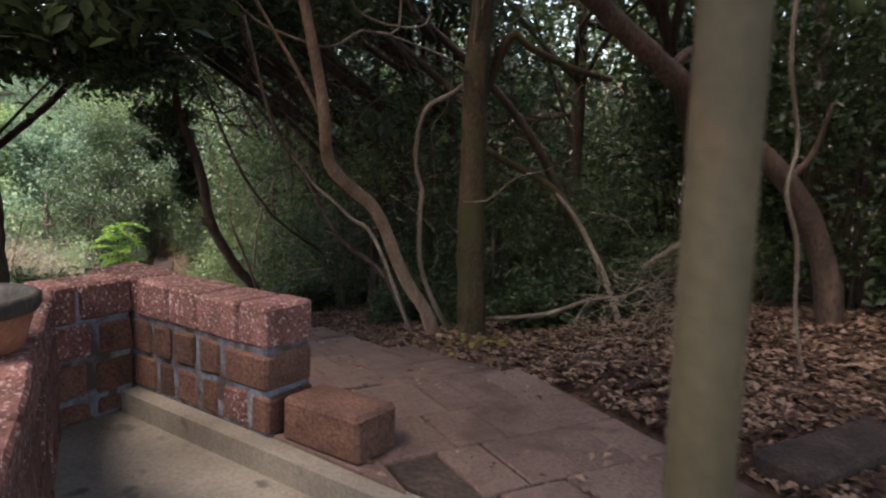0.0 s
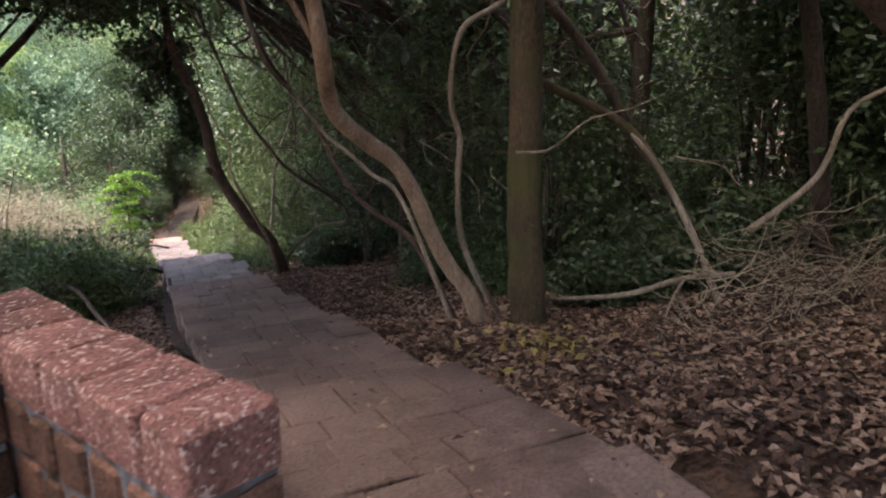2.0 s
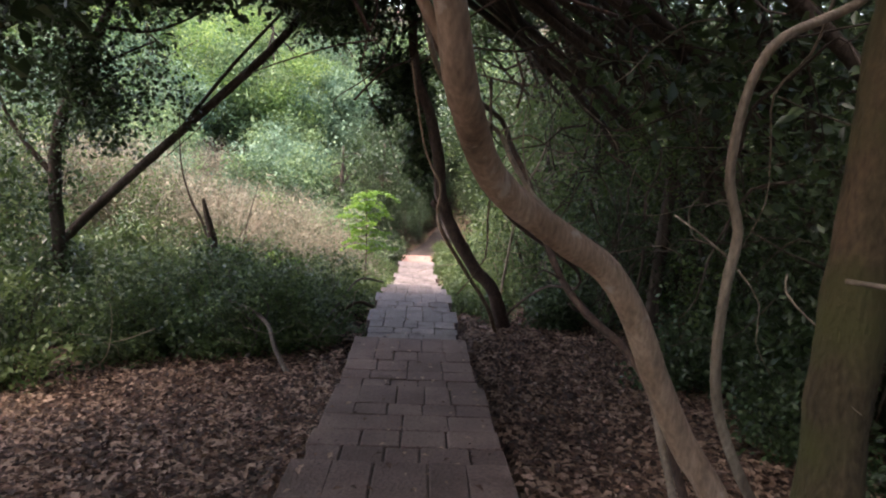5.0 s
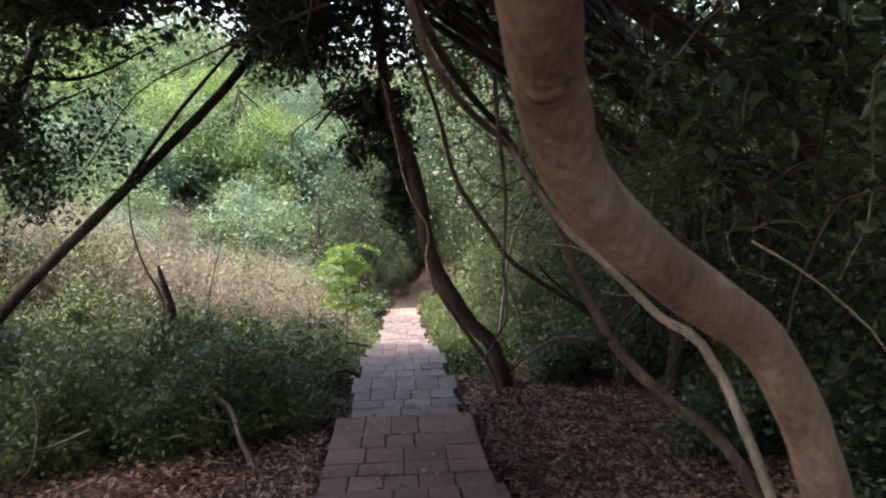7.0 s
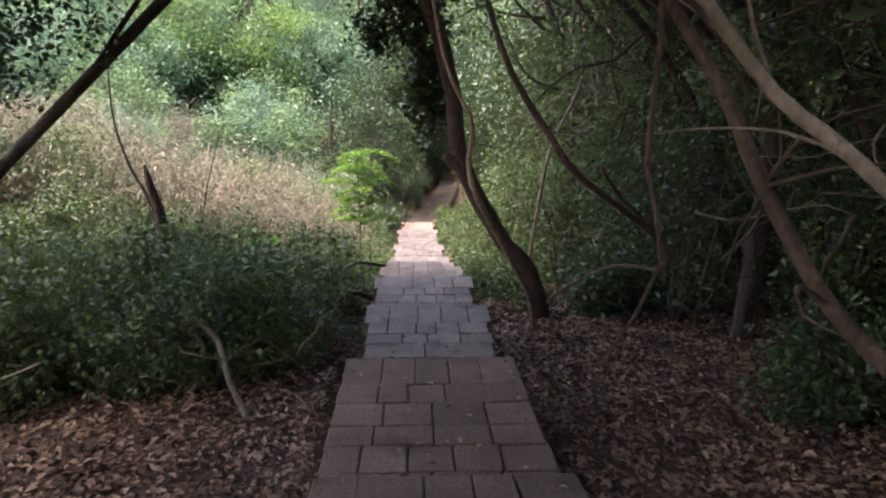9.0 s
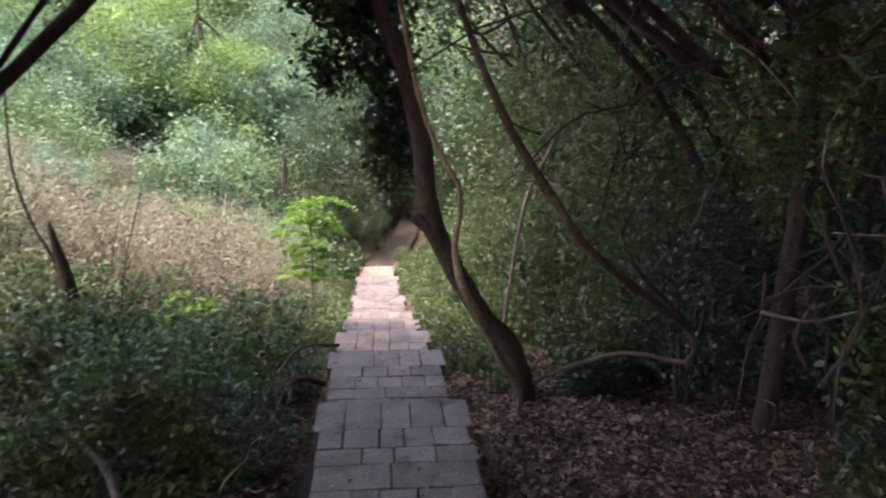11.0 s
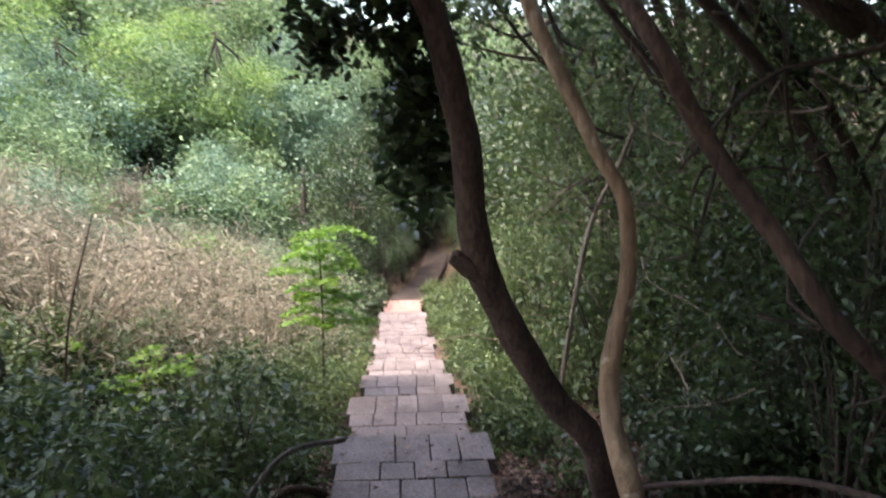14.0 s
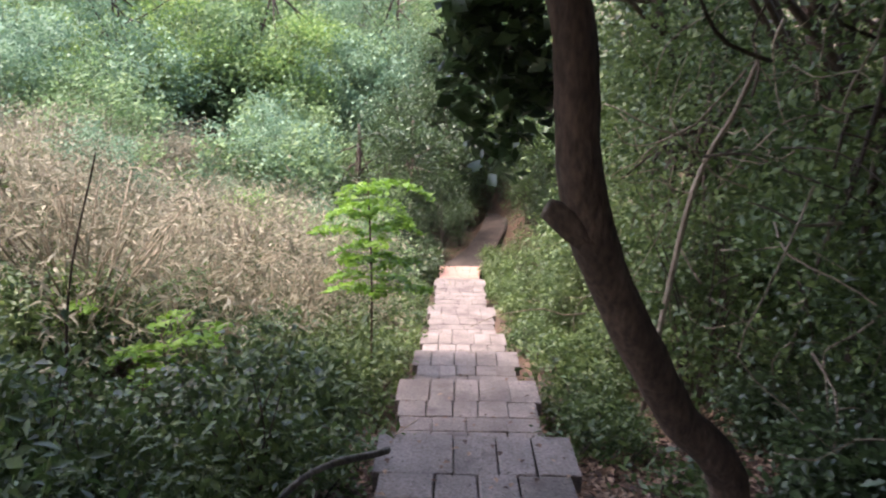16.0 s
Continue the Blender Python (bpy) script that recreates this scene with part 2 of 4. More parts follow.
def ground(x, y):
    z = path_z(y)
    n = noise.noise(Vector((x * .5, y * .5, 0))) * .10 + noise.noise(Vector((x * 1.7, y * 1.7, 3))) * .04
    ax = abs(x)
    if x < 0:
        z -= .38 * smooth(.5, 1.0, ax) * smooth(-1, 3, y) + .06
        z += -.03 * min(max(ax - 1, 0), 4)
        z += smooth(8, 15, y) * .30 * max(0, min(ax, 14) - 2.0)
    else:
        z -= .12 + (.05 + .30 * smooth(1, 8, y)) * smooth(.5, 1.1, ax)
        z += .03 * max(0, min(ax, 12) - 2) + smooth(8, 18, y) * .12 * max(0, min(ax, 14) - 2)
    z += max(0, min(y, 90) - 32) * .30 * smooth(0, 4, ax + max(0, y - 36))
    z -= (.34 + .16 * smooth(4, 9, y)) * (1 - smooth(.6, .95 - .2 * (1 - smooth(3, 8, y)), ax)) * smooth(-2.5, -1.5, y)
    return z + n * smooth(.5, 1.4, ax)


xs = np.concatenate([np.linspace(-250, -30, 12), np.linspace(-26, -7, 20), np.arange(-6, 6.01, .25), np.linspace(7, 26, 20), np.linspace(30, 250, 12)])
ys = np.concatenate([np.linspace(-200, -16, 10), np.linspace(-14, -5, 10), np.arange(-4, 16.01, .3), np.linspace(17, 44, 28), np.linspace(48, 260, 14)])
V = [(x, y, ground(x, y) if not (-2.4 < x < 1.1 and -9 < y < .5) else min(ground(x, y), .05)) for y in ys for x in xs]
nx = len(xs)
F = [(j * nx + i, j * nx + i + 1, (j + 1) * nx + i + 1, (j + 1) * nx + i) for j in range(len(ys) - 1) for i in range(nx - 1)]
tagged(new("ground", mesh_from("ground", V, F, M_SOIL, True)), "dark brown forest soil sloping down beside the path", "ground", kind="structure")


def worn_box(name, size, material, g, bevel=.012, wobble=.006):
    """A block with worn, slightly uneven edges."""
    bm = bmesh.new()
    bmesh.ops.create_cube(bm, size=1)
    for v in bm.verts:
        v.co = Vector((v.co.x * size[0], v.co.y * size[1], v.co.z * size[2])) + Vector(g.uniform(-wobble, wobble, 3))
    bmesh.ops.bevel(bm, geom=list(bm.edges), offset=bevel, segments=1, affect="EDGES", profile=.5)
    me = bpy.data.meshes.new(name)
    bm.to_mesh(me)
    bm.free()
    me.materials.append(material)
    return me


def solid(name, footprint, z0, z1, material):
    """A prism over a polygon; z0, z1 may be functions of (x, y)."""
    f0 = z0 if callable(z0) else (lambda x, y: z0)
    f1 = z1 if callable(z1) else (lambda x, y: z1)
    n = len(footprint)
    v = [(x, y, f0(x, y)) for x, y in footprint] + [(x, y, f1(x, y)) for x, y in footprint]
    f = [tuple(range(n))[::-1], tuple(range(n, 2 * n))] + [(i, (i + 1) % n, n + (i + 1) % n, n + i) for i in range(n)]
    return mesh_from(name, v, f, material)


# ---- terrace: concrete floor, kerb, laterite walls ----
FLOOR = .14
C, W = np.array((-1.35, .0)), np.array((-.855, -.972))
U = (W - C) / np.linalg.norm(W - C)
N = np.array((-U[1], U[0]))
if N[0] < 0:
    N = -N
VB = -N
tagged(new("terrace_floor", solid("terrace_floor", [tuple(C + N * .1 - U * .1), tuple(C + U * 4.6 + N * .02), (-.4, -8), (-2.6, -8), (-2.2, -.1)], -.4, FLOOR, M_CONCRETE)),
       "pale stained concrete floor of the terrace", "floor", kind="structure")
k0, k1 = C - N * .09, C + U * 4.4 - N * .09
tagged(new("kerb", solid("kerb", [tuple(k0), tuple(k0 + N * .11), tuple(k1 + N * .11), tuple(k1)], -.2, FLOOR + .115, M_CONCRETE)),
       "low grey concrete kerb along the wall foot", "kerb", kind="structure")
WALL_TOP = .865


def brick_wall(name, label, origin, along, depth_dir, length, depth, z0, heights, widths, g, rows_both=True):
    """A mortared wall of laterite blocks: mortar core with proud blocks as pieces."""
    o, a, d = np.array(origin), np.array(along), np.array(depth_dir)
    ins = .012
    fp = [o + a * ins + d * ins, o + a * (length - ins) + d * ins, o + a * (length - ins) + d * (depth - ins), o + a * ins + d * (depth - ins)]
    root = new(name, solid(name, [tuple(q) for q in fp], z0, z0 + sum(heights) - .045, M_MORTAR))
    tagged(root, label, "wall", kind="structure")
    z = z0
    ang = math.atan2(a[1], a[0])
    for ri, h in enumerate(heights):
        top = ri == len(heights) - 1
        x = -.02 if ri % 2 else 0.0
        i = ri * 2
        while x < length - .03:
            w = widths[i % len(widths)] * (1.3 if top else 1)
            i += 1
            x0, x1 = max(x, 0), min(x + w, length)
            if length - x1 < .09:
                x1 = length
            gap = .021 if not top else .005
            if x1 - x0 > .05:
                ga, gb = (gap if x0 > 0 else -.006), (gap if x1 < length else -.006)
                sz = (x1 - x0 - ga - gb, depth + .012 * g.uniform(.3, 1), h - (.03 if not top else .016))
                me = worn_box("brick", sz, M_LATERITE if ri >= len(heights) - 1 or g.random() < .12 else M_LATERITE_LOW, g, .014, .008)
                b = part("brick", me, root)
                p = o + a * (x0 + ga + x1 - gb) / 2 + d * depth / 2
                b.matrix_world = pose(p[0], p[1], z + h / 2 + g.uniform(-.003, .003), 0, 0, math.degrees(ang) + g.uniform(-1, 1))
            x = x1
        z += h
    return root


gw = np.random.default_rng(3)
brick_wall("wall_long", "low wall of red laterite blocks with blue-grey mortar", C - U * .42, U, N, 1.09 + .42, .27, FLOOR + .0,
           [.115, .2, .2, .21], [.2, .17, .22, .19, .24, .16], gw)
brick_wall("wall_back", "low laterite block wall closing the terrace", C - U * .28 - VB * 0, VB, U, .42, .27, FLOOR,
           [.115, .2, .2, .21], [.23, .2, .25], gw)
brick_wall("wall_side", "low laterite wall with pitted pink top", (-1.71, -3.1), (0, 1), (-1, 0), 3.05, .36, FLOOR,
           [.115, .2, .2, .21], [.3, .26, .34, .28], gw)
bk = new("stone_block", worn_box("stone_block", (.27, .46, .2), M_LATERITE_LOW, gw, .02, .01))
bk.matrix_world = pose(-.585, -1.17, .265 + .1, 0, 0, 27)
tagged(bk, "loose brown laterite block at the end of the wall", "block")


def lathe(name, profile, material, sides=40):
    v, f = [], []
    for r, z in profile:
        for k in range(sides):
            a = 2 * math.pi * k / sides
            v.append((r * math.cos(a), r * math.sin(a), z))
    for i in range(len(profile) - 1):
        for k in range(sides):
            b = (k + 1) % sides
            f.append((i * sides + k, i * sides + b, (i + 1) * sides + b, (i + 1) * sides + k))
    f.append(tuple(range(sides))[::-1])
    f.append(tuple(range((len(profile) - 1) * sides, len(profile) * sides)))
    return mesh_from(name, v, f, material, True)


pot = thing("flower_pot", "round terracotta pot with a dark worn rim on the wall", "plant pot", at=(-1.895, -1.22, WALL_TOP - .005))
part("pot_body", lathe("pot_body", [(.14, 0), (.15, .01), (.188, .13), (.18, .13), (.14, .02), (.02, .02)], M_CLAY), pot)
part("pot_rim", lathe("pot_rim", [(.165, .13), (.2, .135), (.212, .155), (.212, .185), (.2, .195), (.178, .19), (.165, .16), (.15, .10), (.01, .095)], M_POT_DARK), pot, "dark grey worn rim")

pole = thing("pole", "slim vertical pole in faded olive-brown paint", "pole", at=(-.90, -3.47, .2))
part("shaft", tubes("shaft", [([(0, 0, 0), (0, 0, 1.2), (.0, .0, 2.6), (0, 0, 3.4)], [.038, .038])], M_POLE, 24, .3, .01), pole)
part("base_plate", lathe("base_plate", [(.07, 0), (.075, .006), (.07, .012), (.04, .014)], M_POLE), pole)

# ---- trees and stems ----
LEANING = [(1.62, 2.31, -.6), (1.55, 2.31, -.36), (1.45, 2.32, -.09), (1.28, 2.34, .17), (1.12, 2.3, .46), (.96, 2.21, .78), (.8, 2.12, 1.0), (0.61, 1.99, 1.14), (0.41, 1.86, 1.28), (0.28, 1.73, 1.4), (0.21, 1.6, 1.52), (0.17, 1.49, 1.61), (0.13, 1.38, 1.72), (.06, 1.28, 2.05), (-.1, 1.2, 2.7), (-.3, 1.3, 3.6), (-.35, 1.5, 5)]
MOSSY = [(1.94, 2.18, -0.5), (1.95, 2.3, 0.47), (2.02, 2.42, 1.42), (2.1, 2.54, 2.26), (2.21, 2.67, 2.74)]
VINE = [(2.12, 2.6, -0.78), (1.79, 2.6, -0.28), (1.58, 2.6, 0.13), (1.51, 2.6, 0.45), (1.51, 2.6, 0.89), (1.53, 2.6, 1.1), (1.45, 2.6, 1.42), (1.56, 2.6, 1.93), (2.03, 2.6, 2.27)]
STEMA = [(1.28, 3.3, 0.51), (1.06, 3.44, 0.74), (0.87, 3.58, 0.95), (0.73, 3.72, 1.09), (0.59, 3.85, 1.31), (0.53, 3.99, 1.44)]
STEMB = [(1.41, 3.36, 0.09), (1.11, 3.55, 0.37), (0.97, 3.75, 0.54), (0.85, 3.94, 0.82), (0.78, 4.13, 1.08), (0.64, 4.32, 1.37), (0.6, 4.52, 1.5)]
IVY = [(1.4, 10.1, -1.75), (1.2, 9.85, -1.22), (.93, 9.75, -.92), (.7, 9.6, -.55), (.5, 9.5, -.2), (.38, 9.42, .08), (.31, 9.38, .4), (.27, 9.38, .8), (.12, 9.4, 1.4)]
PALE = [(0.28, 6.46, 0.29), (0.23, 6.46, 0.44), (0.22, 6.46, 0.55), (0.24, 6.46, 0.66), (0.24, 6.46, 0.73), (0.23, 6.46, 0.8), (0.2, 6.46, 0.85), (0.16, 6.46, 0.92)]
LOOP2 = [(2.03, 7.78, -0.41), (1.92, 7.7, -0.26), (1.49, 7.4, 0.12), (1.27, 7.2, 0.37)]
LOOP = [(0.53, 7.33, 1.18), (0.68, 7.25, 0.89), (0.86, 7.16, 0.62), (0.99, 7.1, 0.42), (1.22, 7.15, 0.22), (1.8, 7.6, -0.2), (2.03, 7.78, -0.41), (2.04, 7.85, -0.62), (1.78, 8.4, -0.76), (1.57, 9.3, -1.26), (1.47, 10.1, -1.75)]
BOUGH = [(-6.38, 9.9, -1.89), (-5.78, 9.8, -1.32), (-4.83, 9.7, -0.33), (-3.5, 9.6, 0.87), (-2.22, 9.5, 2.02), (-1.64, 9.5, 2.65), (-1.08, 9.5, 3.21)]
BIGBR = [(1.75, 0.2, 2.63), (2.41, 0.1, 2.15), (3.04, -0.0, 1.7), (3.55, -0.1, 1.34), (3.94, -0.2, 0.7)]
FORK = [(2.31, 2.8, 2.06), (2.6, 2.7, 2.74), (2.79, 2.6, 2.63), (3.22, 2.4, 2.42)]
BRC = [(3.72, 2.0, -0.04), (3.45, 2.2, 0.44), (3.12, 2.5, 1.09), (2.39, 2.8, 1.52)]
BRD = [(3.55, 1.5, 0.35), (4.24, 1.5, 0.72), (4.53, 1.5, 1.23), (4.86, 1.4, 1.43)]
STICK = [(2.1, 2.2, -0.21), (2.47, 1.7, -0.09), (2.72, 1.3, 0.12), (3.0, 1.1, 0.17)]
HANG = [(2.33, -1.0, 2.48), (2.34, -1.0, 2.08), (2.46, -1.0, 1.64), (2.4, -1.0, 1.32), (2.54, -1.0, 0.99), (2.59, -1.0, 0.51), (2.76, -1.0, -0.04)]
STUB = [(-3.46, 11.2, -1.8), (-3.44, 11.2, -1.01), (-3.54, 11.2, -0.49), (-3.59, 11.2, -0.23)]
TWIG1 = [(-3.62, 11.4, -0.88), (-3.9, 11.5, -0.28), (-4.04, 11.5, 0.34), (-4.07, 11.6, 1.18)]
ROOT = [(-1.18, 6.6, -1.58), (-1.61, 6.9, -1.52), (-1.93, 7.2, -1.56), (-1.89, 7.6, -1.25), (-2.31, 8.0, -0.99)]
ROOT2 = [(-1.25, 6.65, -1.56), (-1.52, 7.0, -1.27), (-1.74, 7.4, -1.04), (-2.28, 8.0, -0.99)]
DK10 = [(3.48, 9.0, 0.32), (3.47, 9.0, 1.05), (3.44, 9.0, 1.86)]
DIAG = [(1.97, 13.0, -0.41), (2.29, 13.0, 0.4), (2.46, 13.0, 0.88)]
LOWSTK = [(-1.16, 8.5, -1.38), (-1.02, 8.9, -1.24), (-0.79, 9.3, -1.01), (-0.48, 9.9, -1.2)]


def down(points, x, y, bury=.08):
    """Leads a stem on to the ground at (x, y)."""
    return [(x, y, ground(x, y) - bury)] + points


def grow(points, *more):
    return points + list(more)


def stem(name, label, material, points, radii, category="tree", sides=10, limbs=(), crown=None, group=""):
    b = Vector(points[0])
    root = thing(name, label, category, group, at=b)
    loc = lambda pts: [tuple(Vector(p) - b) for p in pts]
    part("trunk", tubes("trunk", [(loc(points), radii)], material, sides), root)
    for p, r in limbs:
        part("limb", tubes("limb", [(loc(p), r)], material, 7), root)
    if crown:
        pts, size, m, long = crown
        part("crown", leaves_mesh("crown", np.asarray(pts) - np.array(b), size, m, .2, long, len(pts)), root)
    return root


def twigs(start, n, length, g, up=.3, r=.01, bend=.4):
    out = []
    for _ in range(n):
        d = g.normal(size=3)
        d[2] = abs(d[2]) * up + up * .5
        d /= np.linalg.norm(d)
        s = np.array(start[g.integers(0, len(start))], float)
        L = length * g.uniform(.5, 1.3)
        p = [s]
        for k in range(3):
            d = d + g.normal(size=3) * bend
            d /= np.linalg.norm(d)
            p.append(p[-1] + d * L / 3)
        out.append(([tuple(q) for q in p], [r, r * .3]))
    return out


gt = np.random.default_rng(11)
LEANING = [(1.7, 2.3, min(ground(1.7, 2.3) - .15, -.8))] + LEANING
leaning = stem("leaning_tree", "smooth reddish tree leaning across the path", M_BARK_RED, LEANING, [.09, .08, .07, .066, .062, .06, .058, .056, .054, .052, .05, .048, .045, .04, .035, .03], sides=14,
               limbs=[([LEANING[13], (-.1, 1.3, 2.1), (-.5, 1.2, 2.7)], [.02, .01])])
knot = part("knot", lathe("knot", [(.034, -.01), (.03, .01), (.023, .016), (.016, .012), (.013, -.004), (.002, -.006)], M_BARK_RED, 18), leaning, "round healed knot")
# flat dark disc: the shade inside the knot's hole, put in as colour
part("knot_hole", lathe("knot_hole", [(.0145, -.004), (.0145, .004), (.002, .005)], M_BARK_DARK, 14), knot, "dark disc for the shade in the hollow")
knot.matrix_basis = Matrix.Translation(Vector((.188, 1.542, 1.535)) - leaning.location) @ pose(0, 0, 0, 90, 0, -10)
stem("mossy_tree", "straight tree trunk with mossy olive bark", M_BARK_MOSS, grow(down(MOSSY, 2.2, 2.6), (2.35, 2.8, 3.6), (2.5, 3.0, 5.5)), [.165, .14, .13, .125, .1], sides=16,
     limbs=[(grow(FORK, (3.6, 2.2, 2.3)), [.06, .045, .03]), (BRC[::-1], [.045, .03])])
stem("slender_vine", "pale slender twisting vine stem", M_BARK_PALE, grow(down(VINE, 1.92, 2.2), (2.1, 2.5, 3.2)), [.028, .026, .024, .02], "vine")
stem("thin_stem", "thin grey-brown leaning stem", M_BARK_PALE, grow(down(STEMA, 1.45, 2.55), (.1, 3.1, 1.8), (-.1, 3.3, 2.8)), [.022, .017, .015], "tree", limbs=twigs(STEMA[2:], 5, .6, gt, .35, .006))
stem("thin_stem", "thin brown leaning stem with rough bark", M_BARK_BROWN, grow(down(STEMB, 1.65, 2.9), (.1, 3.2, 1.9), (-.2, 3.4, 3.0)), [.028, .023, .02, .015], "tree", limbs=twigs(STEMB[2:], 5, .7, gt, .35, .007))
IVY_UP = grow(down(IVY, 1.5, 10.35), (-.1, 9.4, 2.0), (-.2, 9.3, 3.2))
ivy_leaves = np.concatenate([blob_points(2800, (-.3, 9.7, 1.75), (.5, .35, .6), gt, .1, 40, .16), blob_points(1300, (.02, 9.75, .8), (.24, .2, .5), gt, .1, 24, .2),
                             blob_points(3000, (-.6, 9.4, 2.9), (1.2, .8, .7), gt, .1, 40, .14)])
ivy = stem("ivy_tree", "crooked brown tree hung with dark ivy leaves", M_BARK_BROWN, IVY_UP, [.13, .11, .1, .095, .095, .095, .1, .088, .085, .08, .07, .06], sides=14,
           limbs=[([(.4, 9.42, .03), (.29, 9.38, .1), (.2, 9.37, .15)], [.085, .075, .045])], crown=(ivy_leaves, .085, M_LEAF_DARK, 1.5))
stem("pale_sapling", "pale blotched sapling stem beside the path", M_BARK_TAN, grow(down([(.98, 8.4, -1.05), (.62, 7.25, -.35)] + PALE, 1.32, 9.9), (.05, 6.5, 1.2), (-.1, 6.6, 2.0)), [.028, .023, .017, .013, .012, .0115, .012], "tree", 10)
stem("looping_vine", "brown vine trunk looping down to the leaf litter", M_BARK_BROWN, [(.2, 8.6, 2.6), (.45, 8.4, 1.8)] + LOOP,
     [.022, .024, .025, .026, .026, .025, .021, .018, .017, .016], "vine", limbs=[(LOOP2, [.018, .016, .01])])
stem("arched_bough", "dark bough arching over the undergrowth", M_BARK_DARK, grow(down(BOUGH, -6.5, 9.95), (-.4, 9.4, 3.7)), [.1, .08, .07, .06, .05, .04], limbs=[([BOUGH[3], (-2.6, 9.4, 1.9), (-1.7, 9.5, 2.9)], [.03, .02])])
LEFT_TRUNK = [(-4.99, 9.2, -.99), (-4.99, 9.2, .24), (-4.87, 9.2, 1.03), (-4.46, 9.2, 1.87), (-4.24, 9.2, 2.32), (-3.98, 9.2, 2.9), (-3.6, 9.2, 3.8)]
left_leaves = np.concatenate([blob_points(1500, (-3.95, 9.3, 1.5), (.8, .5, 1.0), gt, .1, 30, .15), blob_points(2600, (-5.6, 9.3, 1.0), (.95, .7, 1.6), gt, .1, 40, .14),
                              blob_points(3600, (-4.4, 9.1, 2.9), (1.7, .9, .6), gt, .1, 40, .15), blob_points(1600, (-5.4, 8.8, -.9), (.9, .7, .7), gt, .1, 24, .16)])
stem("leafy_tree", "dark slim tree with drooping leafy twigs over the bank", M_BARK_DARK, down(LEFT_TRUNK, -5.05, 9.2), [.11, .09, .085, .08, .07, .05, .035], sides=12,
     limbs=[([(-4.83, 9.2, 1.14), (-4.36, 9.15, 1.72), (-3.97, 9.1, 1.96), (-3.51, 9.1, 2.16)], [.03, .022, .008]), ([(-4.24, 9.2, 2.32), (-3.5, 9.1, 2.3), (-2.66, 9.1, 2.67)], [.035, .02, .008]),
            ([(-4.99, 9.2, .3), (-5.5, 9.2, 1.0), (-5.8, 9.2, 1.9)], [.045, .03, .015])], crown=(left_leaves, .085, M_LEAF_DARK, 1.7))
stem("old_tree", "dark upright trunk behind the terrace wall", M_BARK_DARK, [(-2.2, 1.35, -.5), (-2.18, 1.35, 1.0), (-2.2, 1.3, 2.4), (-2.3, 1.3, 4.5)], [.17, .14, .13, .11], sides=14)
stem("overhanging_limb", "heavy reddish limb slanting down through the shade", M_BARK_BROWN, grow([(.9, .4, 3.4)] + BIGBR, (4.1, -.3, -.2)), [.07, .085, .09, .09, .1, .12], sides=12, limbs=[([BIGBR[1], (2.7, .1, 2.35), (3.2, .0, 2.3)], [.05, .035, .02]), ([BIGBR[3], (3.7, -.2, 1.55), (3.75, -.3, 1.95)], [.04, .025, .012])])
FORKED = [(4.9, 11.5, -.6), (4.87, 11.5, -.05), (4.98, 11.5, .6), (5.1, 11.6, 1.3), (5.3, 11.9, 2.0), (5.25, 11.9, 2.9), (5.1, 11.9, 4.2)]
stem("dark_tree", "dark forked tree deep in the thicket", M_BARK_DARK, down(FORKED, 5.0, 11.5), [.17, .14, .12, .11, .1, .08, .06],
     limbs=[([(5.3, 11.9, 2.0), (5.6, 11.9, 2.4), (6.0, 11.9, 3.4)], [.09, .07, .05]), ([(4.98, 11.5, .6), (4.6, 11.3, 1.0), (4.2, 11.2, 1.1)], [.03, .01])], group="thicket trees")
TALL = [(6.0, 11.4, -.6), (6.05, 11.5, .6), (6.24, 11.6, 1.5), (6.35, 11.6, 2.6), (6.4, 11.6, 4.4)]
stem("dark_tree", "thick dark trunk deep in the thicket", M_BARK_DARK, down(TALL, 6.0, 11.3), [.2, .17, .16, .15, .1],
     limbs=[([(6.05, 11.5, .6), (5.7, 11.4, 1.3), (5.75, 11.3, 2.2)], [.07, .05, .03]), ([(6.24, 11.6, 1.5), (6.8, 11.4, 2.1), (7.3, 11.3, 2.4)], [.05, .02])], group="thicket trees")
RUDDY = [(4.1, 14.95, -.4), (3.95, 14.92, .77), (3.83, 15.1, 1.42), (3.72, 15.1, 2.2), (3.6, 15.1, 3.6)]
stem("ruddy_tree", "slender reddish-brown tree wound with thin stems", M_BARK_BROWN, down(RUDDY, 4.25, 15), [.12, .1, .09, .085, .07],
     limbs=[([(4.5, 14.9, -.6), (4.3, 14.9, .4), (4.0, 14.95, 1.2), (4.05, 14.9, 2.4)], [.05, .045, .03]), ([(5.4, 14.9, -.3), (5.1, 14.9, .6), (4.6, 14.9, 1.2), (3.95, 15, 1.6)], [.05, .045, .03])])
for sw in ([(-.6, 2.0, 2.9), (-.35, 2.0, 2.63), (-.18, 2.0, 2.52), (.18, 2.0, 2.41), (.41, 2.0, 2.4), (.65, 2.0, 2.55), (.85, 2.0, 2.54), (1.0, 2.0, 2.6), (1.03, 2.0, 3.0)],
           [(.5, 2.0, 2.95), (.61, 2.05, 2.75), (.75, 2.05, 2.67), (1.0, 2.03, 2.62), (1.27, 2.0, 2.66), (1.35, 2.0, 3.0)],
           [(.85, 2.05, 2.56), (1.01, 2.4, 2.61), (1.34, 2.4, 2.53), (1.63, 2.4, 2.45), (1.95, 2.42, 2.3)]):
    stem("curling_vine", "pale bare vine curling under the canopy", M_BARK_PALE, sw, [.009, .012, .012, .009], "vine", 7)
